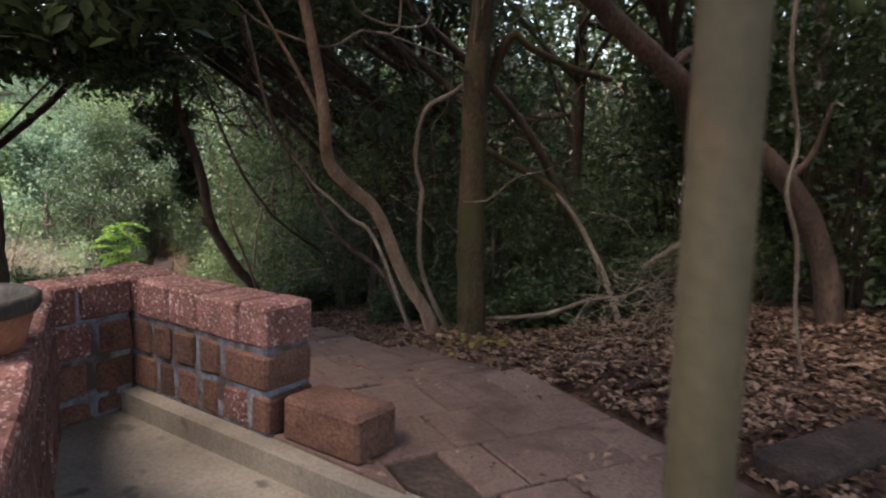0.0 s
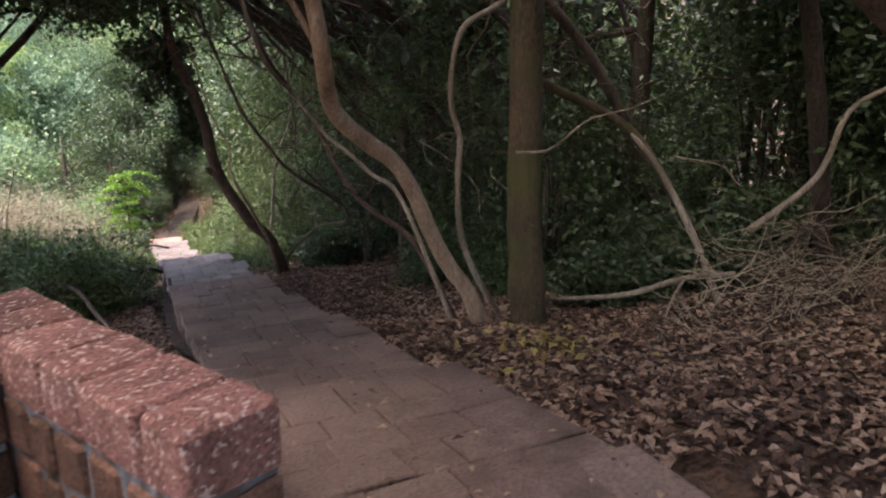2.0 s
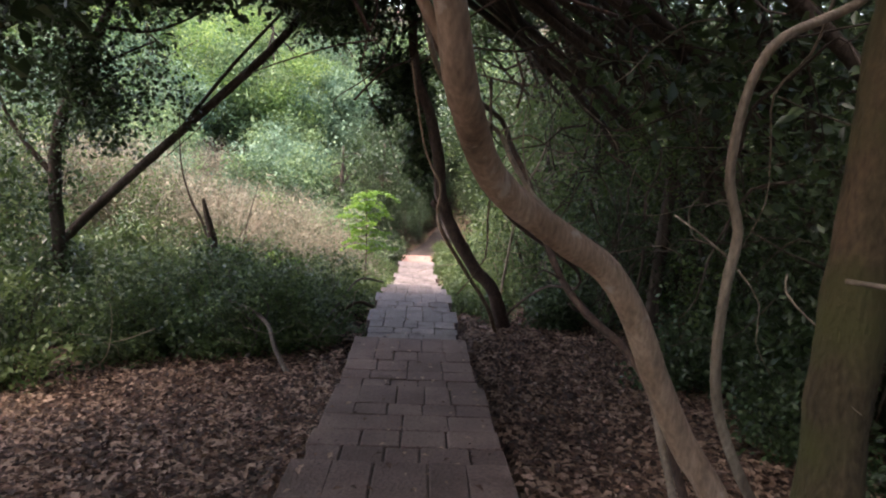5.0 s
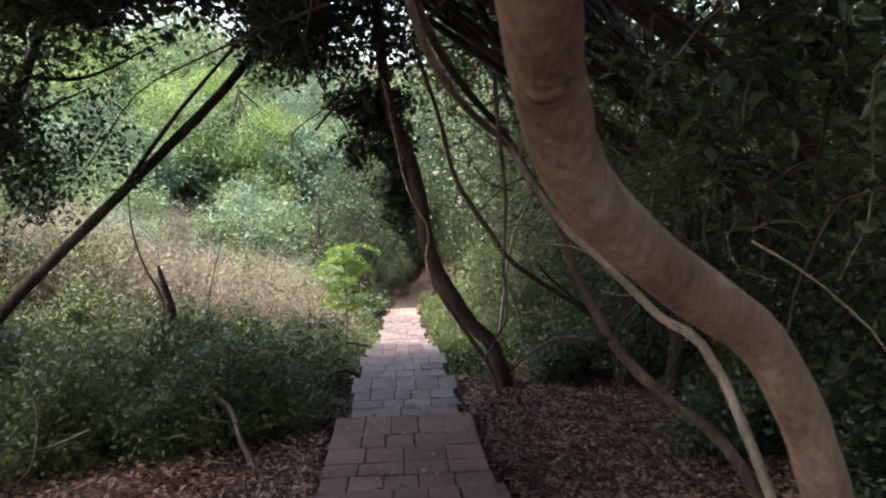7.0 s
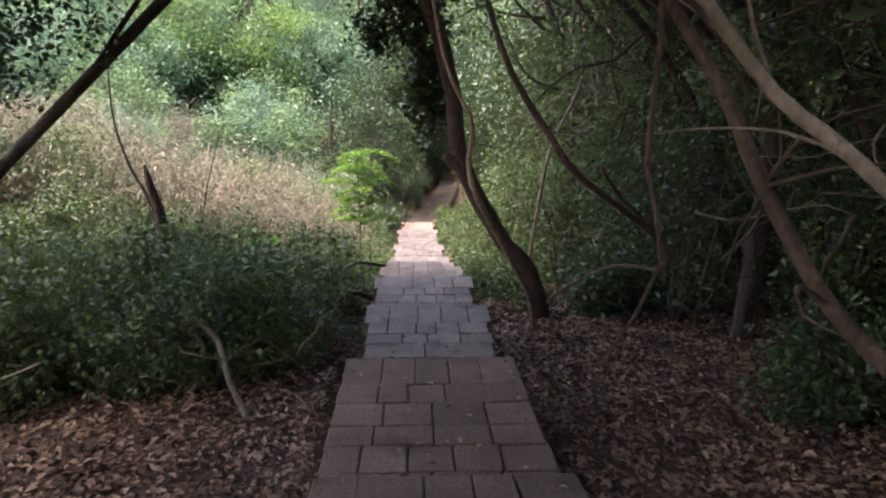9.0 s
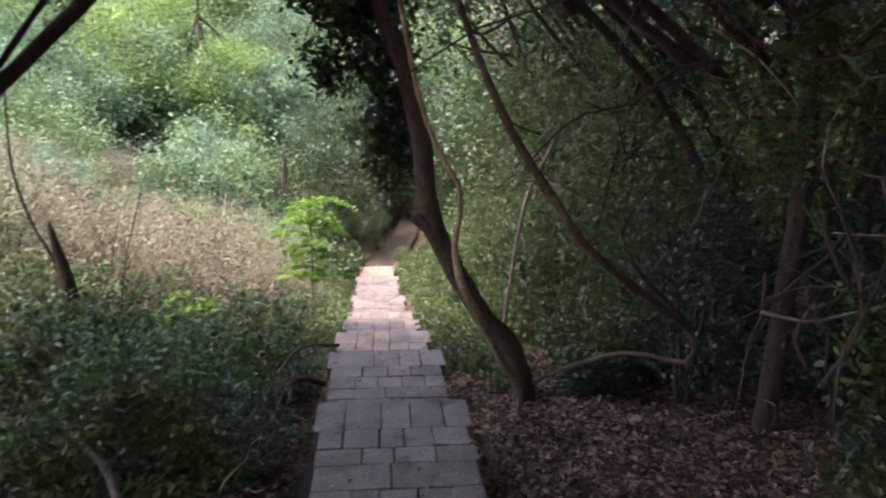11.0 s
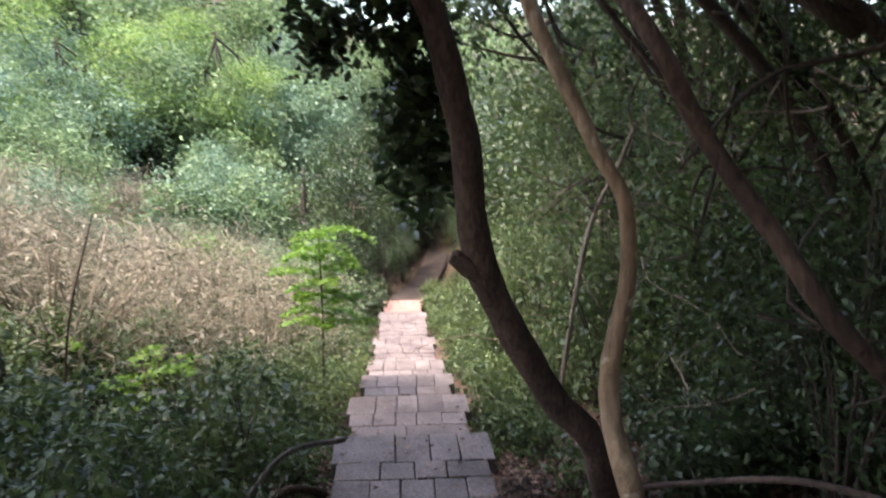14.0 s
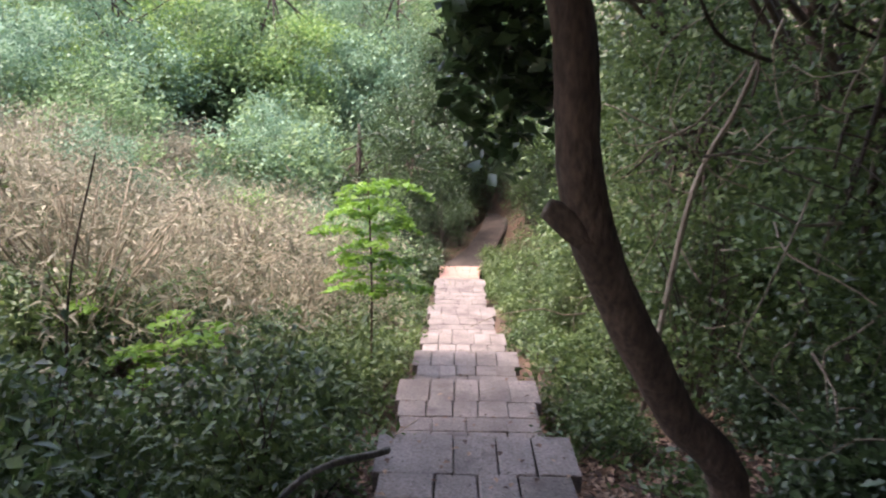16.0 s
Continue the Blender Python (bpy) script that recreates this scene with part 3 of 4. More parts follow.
stem("dark_tree", "dark slim tree in the thicket", M_BARK_DARK, grow(down(DK10, 3.4, 9), (3.5, 9, 3.4)), [.1, .085, .07, .05], limbs=twigs(DK10, 7, 1.1, gt, .4, .014), group="thicket trees")
stem("dead_stick", "pale dead stick leaning in the leaves", M_BARK_PALE, [(DIAG[0][0] - .3, 13, ground(DIAG[0][0] - .3, 13) - .05)] + DIAG, [.03, .02], "branch")
stem("bare_branch", "bare grey branch in the shade", M_BARK_PALE, BRD, [.03, .02], "branch")
stem("fallen_branch", "pale fallen branch above the undergrowth", M_BARK_PALE, STICK, [.014, .022, .02, .018], "branch", limbs=[([STICK[2], (2.5, 1.2, -.02), (2.35, 1.1, -.25)], [.012, .006])])
stem("hanging_vine", "thin pale vine hanging to the ground", M_BARK_PALE, grow(HANG[::-1], (2.3, -1, 3.4)), [.012, .014, .015, .013], "vine", 7)
stem("broken_stub", "dark broken tree stub with a jagged top", M_BARK_DARK, down(STUB, -3.45, 11.2), [.1, .085, .08, .05, .02], "stump")
stem("bare_sapling", "thin dark leafless sapling", M_BARK_DARK, down(TWIG1, -3.5, 11.3), [.03, .022, .015, .01], "tree", 6)
stem("bare_root", "pale twisted root on the bank", M_BARK_GREY, ROOT, [.025, .024, .02, .022, .02], "root", limbs=[(ROOT2, [.03, .028, .024]), ([ROOT[3], (-1.75, 7.7, -1.0), (-1.95, 7.9, -.8)], [.014, .008])])
stem("low_stick", "grey broken stick lying over the shrubs", M_BARK_GREY, LOWSTK, [.013, .011, .014, .02], "branch")

# ---- shrubs ----


def shrub_kind(name, label, leafmat, n, radii, size, long, seed, clumps=14, clump_r=.16, stems=9, bark=None, category="shrub"):
    g = np.random.default_rng(seed)
    root = thing(name, label, category)
    pts = blob_points(n, (0, 0, radii[2] * .95), radii, g, .25, clumps, clump_r)
    pts = pts[pts[:, 2] > 0]
    part("foliage", leaves_mesh("foliage", pts, size, leafmat, .15, long, seed), root)
    sp = []
    for _ in range(stems):
        e = blob_points(1, (0, 0, radii[2] * 1.2), np.array(radii) * .8, g)[0]
        sp.append(([(e[0] * .1, e[1] * .1, -.1), (e[0] * .4 + g.normal() * .05, e[1] * .4, e[2] * .5), tuple(e)], [.014 * radii[2], .004]))
    part("branchwork", tubes("branchwork", sp, bark or M_BARK_DARK, 5, .2), root)
    return root


KINDS = {}


def plant(kind, x, y, s=1.0, dz=0.0, tall=1.0):
    base, used = KINDS[kind]
    m = Matrix.Translation((x, y, ground(x, y) + dz - .03)) @ pose(0, 0, 0, 0, 0, random.uniform(0, 360)) @ Matrix.Diagonal((s, s, s * tall, 1))
    if not used:
        base.matrix_world = m
        KINDS[kind] = (base, True)
        return base
    ob = copy_thing(base, Matrix())
    ob.matrix_basis = m
    return ob


for key, args in {
    "dark": ("bank_shrub", "dense dark green broad-leaved shrub", M_LEAF_DARK, 1900, (.75, .75, .62), .105, 1.8, 21, 22, .19, 14),
    "darkb": ("thicket_shrub", "dark glossy shrub of the shaded thicket", M_LEAF_DARK, 3400, (.9, .9, 1.2), .07, 2.2, 22, 34, .17, 14),
    "mid": ("bank_shrub", "leafy mid-green shrub on the bank", M_LEAF_MID, 2300, (.75, .75, .65), .088, 2.0, 23, 26, .19, 12),
    "midb": ("thicket_shrub", "tall mid-green bush in the undergrowth", M_LEAF_MID, 3800, (1.0, 1.0, 1.3), .08, 2.2, 24, 36, .16, 14),
    "bright": ("hillside_shrub", "yellow-green bush on the hillside, lightened for haze", M_LEAF_HAZE_YELLOW, 6500, (1.2, 1.2, 1.1), .085, 1.9, 25, 34, .15, 12),
    "blue": ("hillside_shrub", "blue-green leafy bush on the hillside, paled for haze", M_LEAF_HAZE_BLUE, 6500, (1.2, 1.2, 1.2), .085, 2.0, 26, 34, .15, 12),
    "hill": ("hillside_shrub", "green leafy shrub of the open hillside, paled for haze", M_LEAF_HAZE, 5500, (1.1, 1.1, 1.0), .085, 2.0, 29, 30, .16, 10),
    "weed": ("weed", "small tuft of fresh green weeds", M_LEAF_MID, 420, (.2, .2, .17), .05, 2.6, 28, 12, .25, 5),
    "dry": ("dry_bush", "dry brown tangle of grass and twigs", M_DRYLEAF, 3400, (1.15, 1.15, .75), .10, 5.0, 27, 34, .26, 60),
}.items():
    KINDS[key] = (shrub_kind(*args, bark=M_DRY if key == "dry" else None), False)

gs = np.random.default_rng(5)
random.seed(5)


def scatter(kind, n, x0, x1, y0, y1, s0, s1, dz=0, tall=1.0, keep=None):
    for _ in range(n):
        for _try in range(12):
            x, y = gs.uniform(x0, x1), gs.uniform(y0, y1)
            if keep is None or keep(x, y):
                plant(kind, x, y, gs.uniform(s0, s1), dz, tall)
                break


# left bank below the path
BANK = lambda x, y: y > 8.0 + .55 * (x + 1.2)
scatter("dark", 6, -5.8, -1.5, 6.0, 12.5, .55, .95, keep=BANK)
scatter("mid", 32, -5.8, -1.4, 6.0, 12.5, .55, .95, keep=BANK)
scatter("mid", 16, -6.5, -1.25, 8.4, 15, .55, .95)
scatter("dark", 12, -8, -2.8, 4.6, 8.5, .6, 1.0, keep=BANK)
scatter("darkb", 8, -9, -5.6, 3, 12, .8, 1.2)
scatter("mid", 12, -2.0, -1.2, 12, 26, .5, .8)
scatter("dry", 50, -13, -1.9, 13.2, 28, .8, 1.5)
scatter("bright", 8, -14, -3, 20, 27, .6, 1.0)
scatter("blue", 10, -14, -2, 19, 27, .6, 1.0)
scatter("mid", 26, -12, -2.0, 13, 25, .5, 1.0)
scatter("midb", 8, -10, -5, 9, 14, .8, 1.3)
# right side of the path
scatter("mid", 12, 1.5, 2.2, 14.5, 25, .45, .8)
scatter("midb", 15, 2.3, 4.2, 11.5, 26, .8, 1.5)
scatter("darkb", 14, 2.9, 7, 3.2, 12, .8, 1.15)
scatter("midb", 14, 4.2, 8, 12.5, 20, 1.1, 1.9)
scatter("dark", 22, 2.3, 5.5, 1.6, 10, .5, .9, keep=lambda x, y: x > 2.1 + .1 * y)
scatter("dark", 9, 2.3, 3.8, 10.4, 13.2, .5, .8)
scatter("dark", 6, 2.6, 3.7, 2.2, 4.4, .45, .7)
scatter("darkb", 16, 5, 9, -6, 4, 1.0, 1.6)
scatter("darkb", 8, 7, 12, -4, 8, 1.8, 2.6)
scatter("midb", 14, 7.5, 14, 7, 22, 1.8, 2.8)
scatter("weed", 64, -1.5, -.78, 8.0, 26, .9, 1.9)
scatter("mid", 10, -1.8, -1.25, 8.0, 14, .35, .6)
scatter("weed", 60, .8, 1.6, 10.5, 26, .9, 2.0)
scatter("weed", 26, -4, -1.0, 5.5, 9.5, .8, 1.6, keep=BANK)
# hollow at the end of the path, dark round a bare trail
scatter("darkb", 14, -3.6, -.6, 28.5, 36, .8, 1.2)
scatter("darkb", 5, -.8, .2, 31.5, 36, .7, 1.0)
scatter("darkb", 7, -.4, 2.8, 35.5, 38, 1.0, 1.4)
scatter("dark", 8, -2.6, -1.1, 26.0, 31, .7, 1.0)
scatter("darkb", 12, 2.3, 4.5, 27.5, 37, .9, 1.3)
scatter("weed", 16, .8, 1.6, 26, 29.5, 1.2, 2.2)
scatter("mid", 6, 1.7, 2.6, 22, 29, .6, 1.0)
scatter("darkb", 8, -3, 3.5, 38, 41, 1.4, 2.2)
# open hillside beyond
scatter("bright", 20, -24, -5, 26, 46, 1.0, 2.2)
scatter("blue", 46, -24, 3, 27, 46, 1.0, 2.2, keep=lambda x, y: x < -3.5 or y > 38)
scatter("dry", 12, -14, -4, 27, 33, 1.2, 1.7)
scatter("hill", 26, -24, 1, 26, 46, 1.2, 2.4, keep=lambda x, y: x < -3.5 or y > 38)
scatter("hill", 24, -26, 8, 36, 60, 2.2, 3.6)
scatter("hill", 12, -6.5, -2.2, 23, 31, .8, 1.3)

# ---- trees with crowns ----


def crowned_tree(name, label, x, y, height, spread, leafmat, n, size, seed, bark=None, lean=(0, 0), low=.45, girth=.022):
    g = np.random.default_rng(seed)
    z = ground(x, y)
    root = thing(name, label, "tree", at=(x, y, z))
    top = (lean[0], lean[1], height * .8)
    tp = [(0, 0, -.2), (lean[0] * .2 + g.normal() * .1, lean[1] * .2, height * .3), (lean[0] * .6, lean[1] * .6 + g.normal() * .1, height * .55), top]
    part("trunk", tubes("trunk", [(tp, [height * girth, height * girth * .72, height * girth * .36])], bark or M_BARK_DARK, 9, .3), root)
    pts = []
    for _ in range(9):
        s = np.array(tp[1]) + (np.array(top) - np.array(tp[1])) * g.uniform(.1, 1)
        e = np.array((lean[0], lean[1], 0)) + blob_points(1, (0, 0, height * (low + 1) / 2), (spread, spread, height * (1 - low) / 2), g, .5)[0]
        part("limb", tubes("limb", [([tuple(s), tuple((s + e) / 2 + g.normal(size=3) * .15), tuple(e)], [height * .007, height * .002])], bark or M_BARK_DARK, 5, .3), root)
        pts.append(blob_points(n // 9, e, (spread * .5, spread * .5, height * .13), g, .1, 12, .28))
    part("crown", leaves_mesh("crown", np.concatenate(pts), size, leafmat, .2, 2.0, seed), root)
    return root


# shade canopy over the first part of the walk; many crowns added, unseen
for i, (x, y, h, s) in enumerate([(-3.6, 2.6, 5.6, 2.2), (3.6, -2.4, 6.0, 2.8), (4.9, 4.6, 6.8, 2.8), (5.2, 9.4, 6.6, 2.8), (.9, -5.5, 6.2, 3.0), (-4.5, -3.5, 6.0, 2.8),
                                  (7.5, 9.0, 7.5, 2.4), (7.5, 1.0, 7.5, 3.0)]):
    crowned_tree("shade_tree", "tall dark-leaved tree shading the path", x, y, h, s, M_LEAF_DARK, (13000 if y < -3 or x < 0 else 7500), .16, 40 + i, low=.5 if abs(x) < 4 else .3)
# leaning trees added to keep light off path and banks, crowns mostly above view
for i, (x, y, h, lean) in enumerate([(4.9, 1.8, 7.0, (-3.6, -1.2)), (-3.9, -.6, 6.4, (2.8, -.6)), (5.0, 6.4, 7.4, (-3.6, -.4)), (5.2, 10.4, 7.8, (-3.2, .2)), (5.0, 8.4, 8.0, (-2.4, -1.5)), (-4.2, -6, 7, (2.6, 1.5)), (5.0, 11.8, 8.6, (-4.2, .2)), (4.9, 3.6, 8.6, (-7.2, .6)), (-6.9, 7.4, 8.0, (4.8, .2)), (5.0, 10.0, 9.4, (-7.2, .4)), (-8.4, 9.6, 8.6, (4.2, .1)), (-8.6, 7.2, 8.6, (4.0, .2)), (5.2, 6.6, 9.2, (-7.6, .4)), (5.6, 9.6, 8.6, (-4.6, .3)), (5.1, 8.2, 9.6, (-8.4, .8)), (4.8, 11.4, 9.8, (-6.6, .2)), (5.2, 4.8, 9.4, (-8.4, .2)), (-7.6, 4.4, 7.8, (4.4, .2)), (5.0, 14.2, 8.6, (-3.0, .2)), (5.6, 16.8, 8.8, (-2.6, 0)), (4.8, 19.2, 8.6, (-2.2, 0)), (6.4, 15.0, 8.0, (-1.6, .4))]):
    crowned_tree("leaning_shade_tree", "tall dark leaning tree, crown added over the path for shade", x, y, h, 2.3, M_LEAF_DARK, (5500 if y < 8 or y > 12.5 else 6500) if x > 0 and lean[0] > -5 else 14000, .17, 60 + i, lean=lean, low=.62, girth=.012 if abs(lean[0]) < 4 else .0085)
# lower leafy trees filling the thicket behind the stems
for i, (x, y, h, sp, m) in enumerate([(3.9, 8.8, 5.0, 1.2, M_LEAF_MID), (4.7, 11.2, 5.6, 1.5, M_LEAF_MID), (3.3, 12.4, 5.0, 1.2, M_LEAF_MID), (5.2, 6.8, 5.2, 1.4, M_LEAF_MID), (4.3, 5.4, 4.6, 1.1, M_LEAF_DARK),
                                      (5.9, 9.4, 5.8, 1.6, M_LEAF_MID), (6.4, 4.2, 5.4, 1.6, M_LEAF_DARK), (2.9, 15.4, 5.0, 1.2, M_LEAF_MID), (8.6, 12.5, 8.0, 2.4, M_LEAF_MID), (9.4, 8.0, 8.0, 2.6, M_LEAF_MID),
                                      (8.8, 16.5, 8.5, 2.6, M_LEAF_MID), (7.6, -1.8, 6.0, 2.0, M_LEAF_DARK), (9.2, 2.4, 7.5, 2.6, M_LEAF_DARK), (7.2, -4.6, 6.0, 2.0, M_LEAF_DARK), (10.5, -2.0, 7.5, 2.8, M_LEAF_DARK)]):
    crowned_tree("understorey_tree", "slim leafy tree of the tangled thicket", x, y, h, sp, m, 6000 if h < 7 else 9000, .085 if h < 7 else .13, 180 + i, low=.08, girth=.009)
# trees added round and over the trail so that the hollow lies in shade
for i, (x, y, h) in enumerate([(-1.7, 32.5, 5.5), (-3.4, 30.5, 5.0), (3.4, 33.5, 6.5), (.2, 41.0, 6.0), (-.6, 36.5, 6.0), (3.6, 30.0, 6.0), (1.0, 38.0, 6.5)]):
    crowned_tree("hollow_tree", "dark low tree added to shade the hollow", x, y, h, 2.0, M_LEAF_DARK, 8000, .13, 210 + i, low=.12 if x < 0 else .4)
for i, (x, y, h, s) in enumerate([(4.0, 20, 7, 2.4), (5.5, 25, 8, 2.8), (3.5, 31, 8, 2.6), (7, 31, 9, 3), (1.0, 39, 9, 3), (6.5, 17.5, 7.5, 2.6), (8, 22, 9, 3)]):
    crowned_tree("thicket_tree", "leafy mid-green tree above the far path", x, y, h, s, M_LEAF_MID, 8000, .14, 140 + i, low=.12)
for i, (x, y, h, s, m) in enumerate([(-13, 34, 7, 3.2, M_LEAF_HAZE_YELLOW), (-8, 38, 8, 3.0, M_LEAF_HAZE_YELLOW), (-3, 42, 9, 3.4, M_LEAF_HAZE_BLUE), (-19, 40, 9, 4, M_LEAF_MID), (3, 46, 9, 4, M_LEAF_HAZE),
                                     (-12, 48, 11, 4.5, M_LEAF_MID), (-24, 50, 12, 5, M_LEAF_MID), (-5, 54, 12, 5, M_LEAF_HAZE), (8, 40, 9, 4, M_LEAF_HAZE), (-32, 40, 12, 5, M_LEAF_HAZE_BLUE), (14, 50, 12, 5, M_LEAF_HAZE),
                                     (-18, 62, 14, 6, M_LEAF_HAZE), (2, 64, 14, 6, M_LEAF_HAZE), (-28, 60, 14, 6, M_LEAF_HAZE), (-9, 60, 13, 6, M_LEAF_HAZE_BLUE), (-38, 52, 14, 6, M_LEAF_HAZE), (-15, 41, 8, 3.5, M_LEAF_HAZE_YELLOW), (-22, 34, 8, 3.5, M_LEAF_HAZE_BLUE)]):
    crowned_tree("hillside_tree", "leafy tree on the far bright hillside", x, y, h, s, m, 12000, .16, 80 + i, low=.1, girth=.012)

# the wood goes on: shade trees copied beside and, out of view, behind
base_trees = [o for o in bpy.data.objects if o.name.startswith("shade_tree") and o.parent is None][:6]
for i, (x, y) in enumerate([(9, -5), (10, 3), (13, 0), (4.5, -7.5), (-1.2, -9), (-6, -8), (-8, 0), (5.6, 1.2), (3.4, -6.2), (5.5, 23), (4.5, 29), (17, 0), (9, 27)]):
    t = copy_thing(base_trees[i % len(base_trees)], Matrix())
    s = gs.uniform(.95, 1.2)
    t.matrix_basis = Matrix.Translation((x, y, ground(x, y) - .05)) @ pose(0, 0, 0, 0, 0, 60 * i) @ Matrix.Diagonal((s, s, s, 1))

# ---- overhanging dark foliage, twigs and brushwood ----
go = np.random.default_rng(31)


def overhang(start, tip, n, radii, seed, label="dark leafy bough hanging over the path"):
    g = np.random.default_rng(seed)
    s, e = np.array(start, float), np.array(tip, float)
    root = thing("overhanging_bough", label, "bough", at=start)
    mid = (s + e) / 2 + np.array((0, 0, .25))
    part("limb", tubes("limb", [([(0, 0, 0), tuple(mid - s), tuple(e - s)], [.05, .012])], M_BARK_DARK, 7), root)
    tw = twigs([tuple(s + (e - s) * q - s) for q in (.4, .6, .8, 1)], 10, .7, g, .1, .008)
    for t in tw:
        part("twig", tubes("twig", [t], M_BARK_DARK, 5), root)
    pts = np.concatenate([blob_points(n // 4, s + (e - s) * q - s, radii, g, .1, 14, .25) for q in (.45, .65, .85, 1.0)])
    part("foliage", leaves_mesh("foliage", pts, .085, M_LEAF_DARK, .2, 1.7, seed), root)
    return root


overhang((-3.0, 3.4, 2.9), (-.9, 4.9, 2.5), 3000, (.6, .5, .32), 101)
overhang((-3.2, 3.6, 2.9), (-2.0, 5.2, 2.4), 2600, (.6, .5, .34), 102)
overhang((-2.4, 1.4, 3.2), (-1.0, 2.8, 2.9), 2600, (.6, .6, .3), 103)
overhang((2.2, 2.7, 3.2), (.4, 5.0, 3.0), 2600, (.7, .6, .3), 104)
overhang((-6.4, 6.4, 2.6), (-4.2, 6.8, 1.7), 1800, (.55, .5, .5), 106)
overhang((-4.9, 9.0, 2.6), (-4.1, 8.3, 1.3), 2600, (.5, .4, .5), 108, "dark leafy bough drooping over the bank")
overhang((-6.2, 7.6, 3.0), (-3.4, 7.0, 2.4), 1600, (.6, .5, .35), 107)
overhang((-.2, 9.4, 3.0), (-1.4, 9.0, 2.6), 2200, (.6, .5, .4), 105)


def twig_tangle(name, label, n, x0, x1, y0, y1, z0, z1, length, r, material, seed, hang=0.0, category="twigs"):
    """Bare crossing twigs filling a stretch of the thicket."""
    g = np.random.default_rng(seed)
    specs = []
    for _ in range(n):
        p = np.array((g.uniform(x0, x1), g.uniform(y0, y1), 0.0))
        p[2] = ground(p[0], p[1]) + g.uniform(z0, z1)
        d = g.normal(size=3) * np.array((1, .6, .8)) - np.array((0, 0, hang))
        d /= np.linalg.norm(d)
        L, pts = length * g.uniform(.5, 1.4), [tuple(p)]
        for _k in range(5):
            d = d + g.normal(size=3) * .38
            d /= np.linalg.norm(d)
            p = p + d * L / 5
            p[2] = max(p[2], ground(p[0], p[1]) + .02)
            pts.append(tuple(p))
        rr = r * g.uniform(.5, 1.5)
        specs.append((pts, [rr, rr * .35]))
    return tagged(new(name, tubes(name, specs, material, 5, .12, .1)), label, category, kind="stuff")


twig_tangle("thicket_twigs", "dark bare twigs crossing in the thicket", 130, 1.6, 6, 2.6, 13, .8, 3.6, 1.5, .011, M_BARK_DARK, 111)
twig_tangle("thicket_twigs", "pale bare twigs crossing in the thicket", 60, 1.5, 5.5, 1.8, 11, 1.2, 3.8, 1.4, .008, M_BARK_PALE, 112)
twig_tangle("canopy_twigs", "brown bare twigs under the canopy", 70, -.6, 4.0, 2.5, 8.5, 2.6, 4.0, 1.3, .009, M_BARK_BROWN, 113)
twig_tangle("far_twigs", "hanging grey twigs beside the path", 130, 1.6, 4.2, 11, 17, .4, 4.0, 1.3, .009, M_BARK_PALE, 114, .7)
twig_tangle("dry_stalks", "thin dry stalks standing in the brown scrub", 200, -11, -1.8, 12.5, 22, .2, 1.0, 1.0, .006, M_DRY, 115, -1.0)
twig_tangle("bank_twigs", "dry twigs lying in the undergrowth", 90, -4.2, -.8, 6.5, 12, .02, .5, .7, .006, M_DRY, 116)
brush = thing("brush_pile", "tangled heap of brown dry brushwood", "brushwood", at=(3.4, .9, ground(3.4, .9)))
for k in range(240):
    a = go.uniform(0, 6.28)
    rad = go.uniform(0, .95)
    p = np.array((1.2 * rad * math.cos(a), rad * .8 * math.sin(a), go.uniform(.02, .75) * (1.1 - rad)))
    d = go.normal(size=3) * np.array((1, 1, .35))
    d /= np.linalg.norm(d)
    q, pts = p, [tuple(p)]
    for _k in range(4):
        d = d + go.normal(size=3) * .35
        d /= np.linalg.norm(d)
        q = q + d * .17
        q[2] = max(q[2], .0)
        pts.append(tuple(q))
    part("twig", tubes("twig", [(pts, [.0042 * go.uniform(.6, 1.5), .002])], M_DRY if k % 3 else M_BARK_BROWN, 5, .1), brush)
stem("dead_branch", "pale dead branch leaning in the brushwood", M_BARK_PALE, [(3.3, 1.5, ground(3.3, 1.5)), (3.45, 2.0, .2), (3.3, 2.3, .75), (3.1, 2.5, 1.1)], [.035, .03, .02], "branch")
kerbstone = new("edge_stone", worn_box("edge_stone", (.95, .3, .2), M_STONE_DARK, go, .02, .012))
kerbstone.matrix_world = pose(1.62, -2.02, .12, 0, 0, 5)
tagged(kerbstone, "long dark stone edging the leaf litter", "kerb stone")
stem("branch_stub", "mossy broken branch reaching to the path edge", M_BARK_MOSS, [(-.62, 9.95, -1.62), (-.85, 9.8, -1.5), (-1.1, 9.6, -1.62), (-1.5, 9.3, -1.75)], [.03, .028, .02, .01], "branch")
stem("dry_stalk", "tall thin dark stalk in the scrub", M_BARK_DARK, [(-3.1, 11.5, ground(-3.1, 11.5)), (-3.0, 11.6, -.9), (-2.75, 11.7, .1)], [.012, .01, .006], "stalk", 6)

# ---- leaf litter ----


def litter(name, label, n, x0, x1, y0, y1, seed, keep):
    g = np.random.default_rng(seed)
    x, y = g.uniform(x0, x1, n), g.uniform(y0, y1, n)
    c = np.array([(a, b, ground(a, b) + g.uniform(.0, .035)) for a, b in zip(x, y) if keep(a, b)])
    tagged(new(name, leaves_mesh(name, c, .07, M_LITTER, .7, 1.8, seed, .35)), label, "leaf litter", kind="stuff")


litter("leaf_litter", "brown fallen leaves covering the bank", 62000, .55, 4.8, -2.6, 13.5, 61, lambda a, b: a > .62 + .35 * (b < -.6) + .1 * (b < .9))
litter("leaf_litter", "brown fallen leaves below the path edge", 34000, -5, -.66, .8, 12.5, 62, lambda a, b: True)

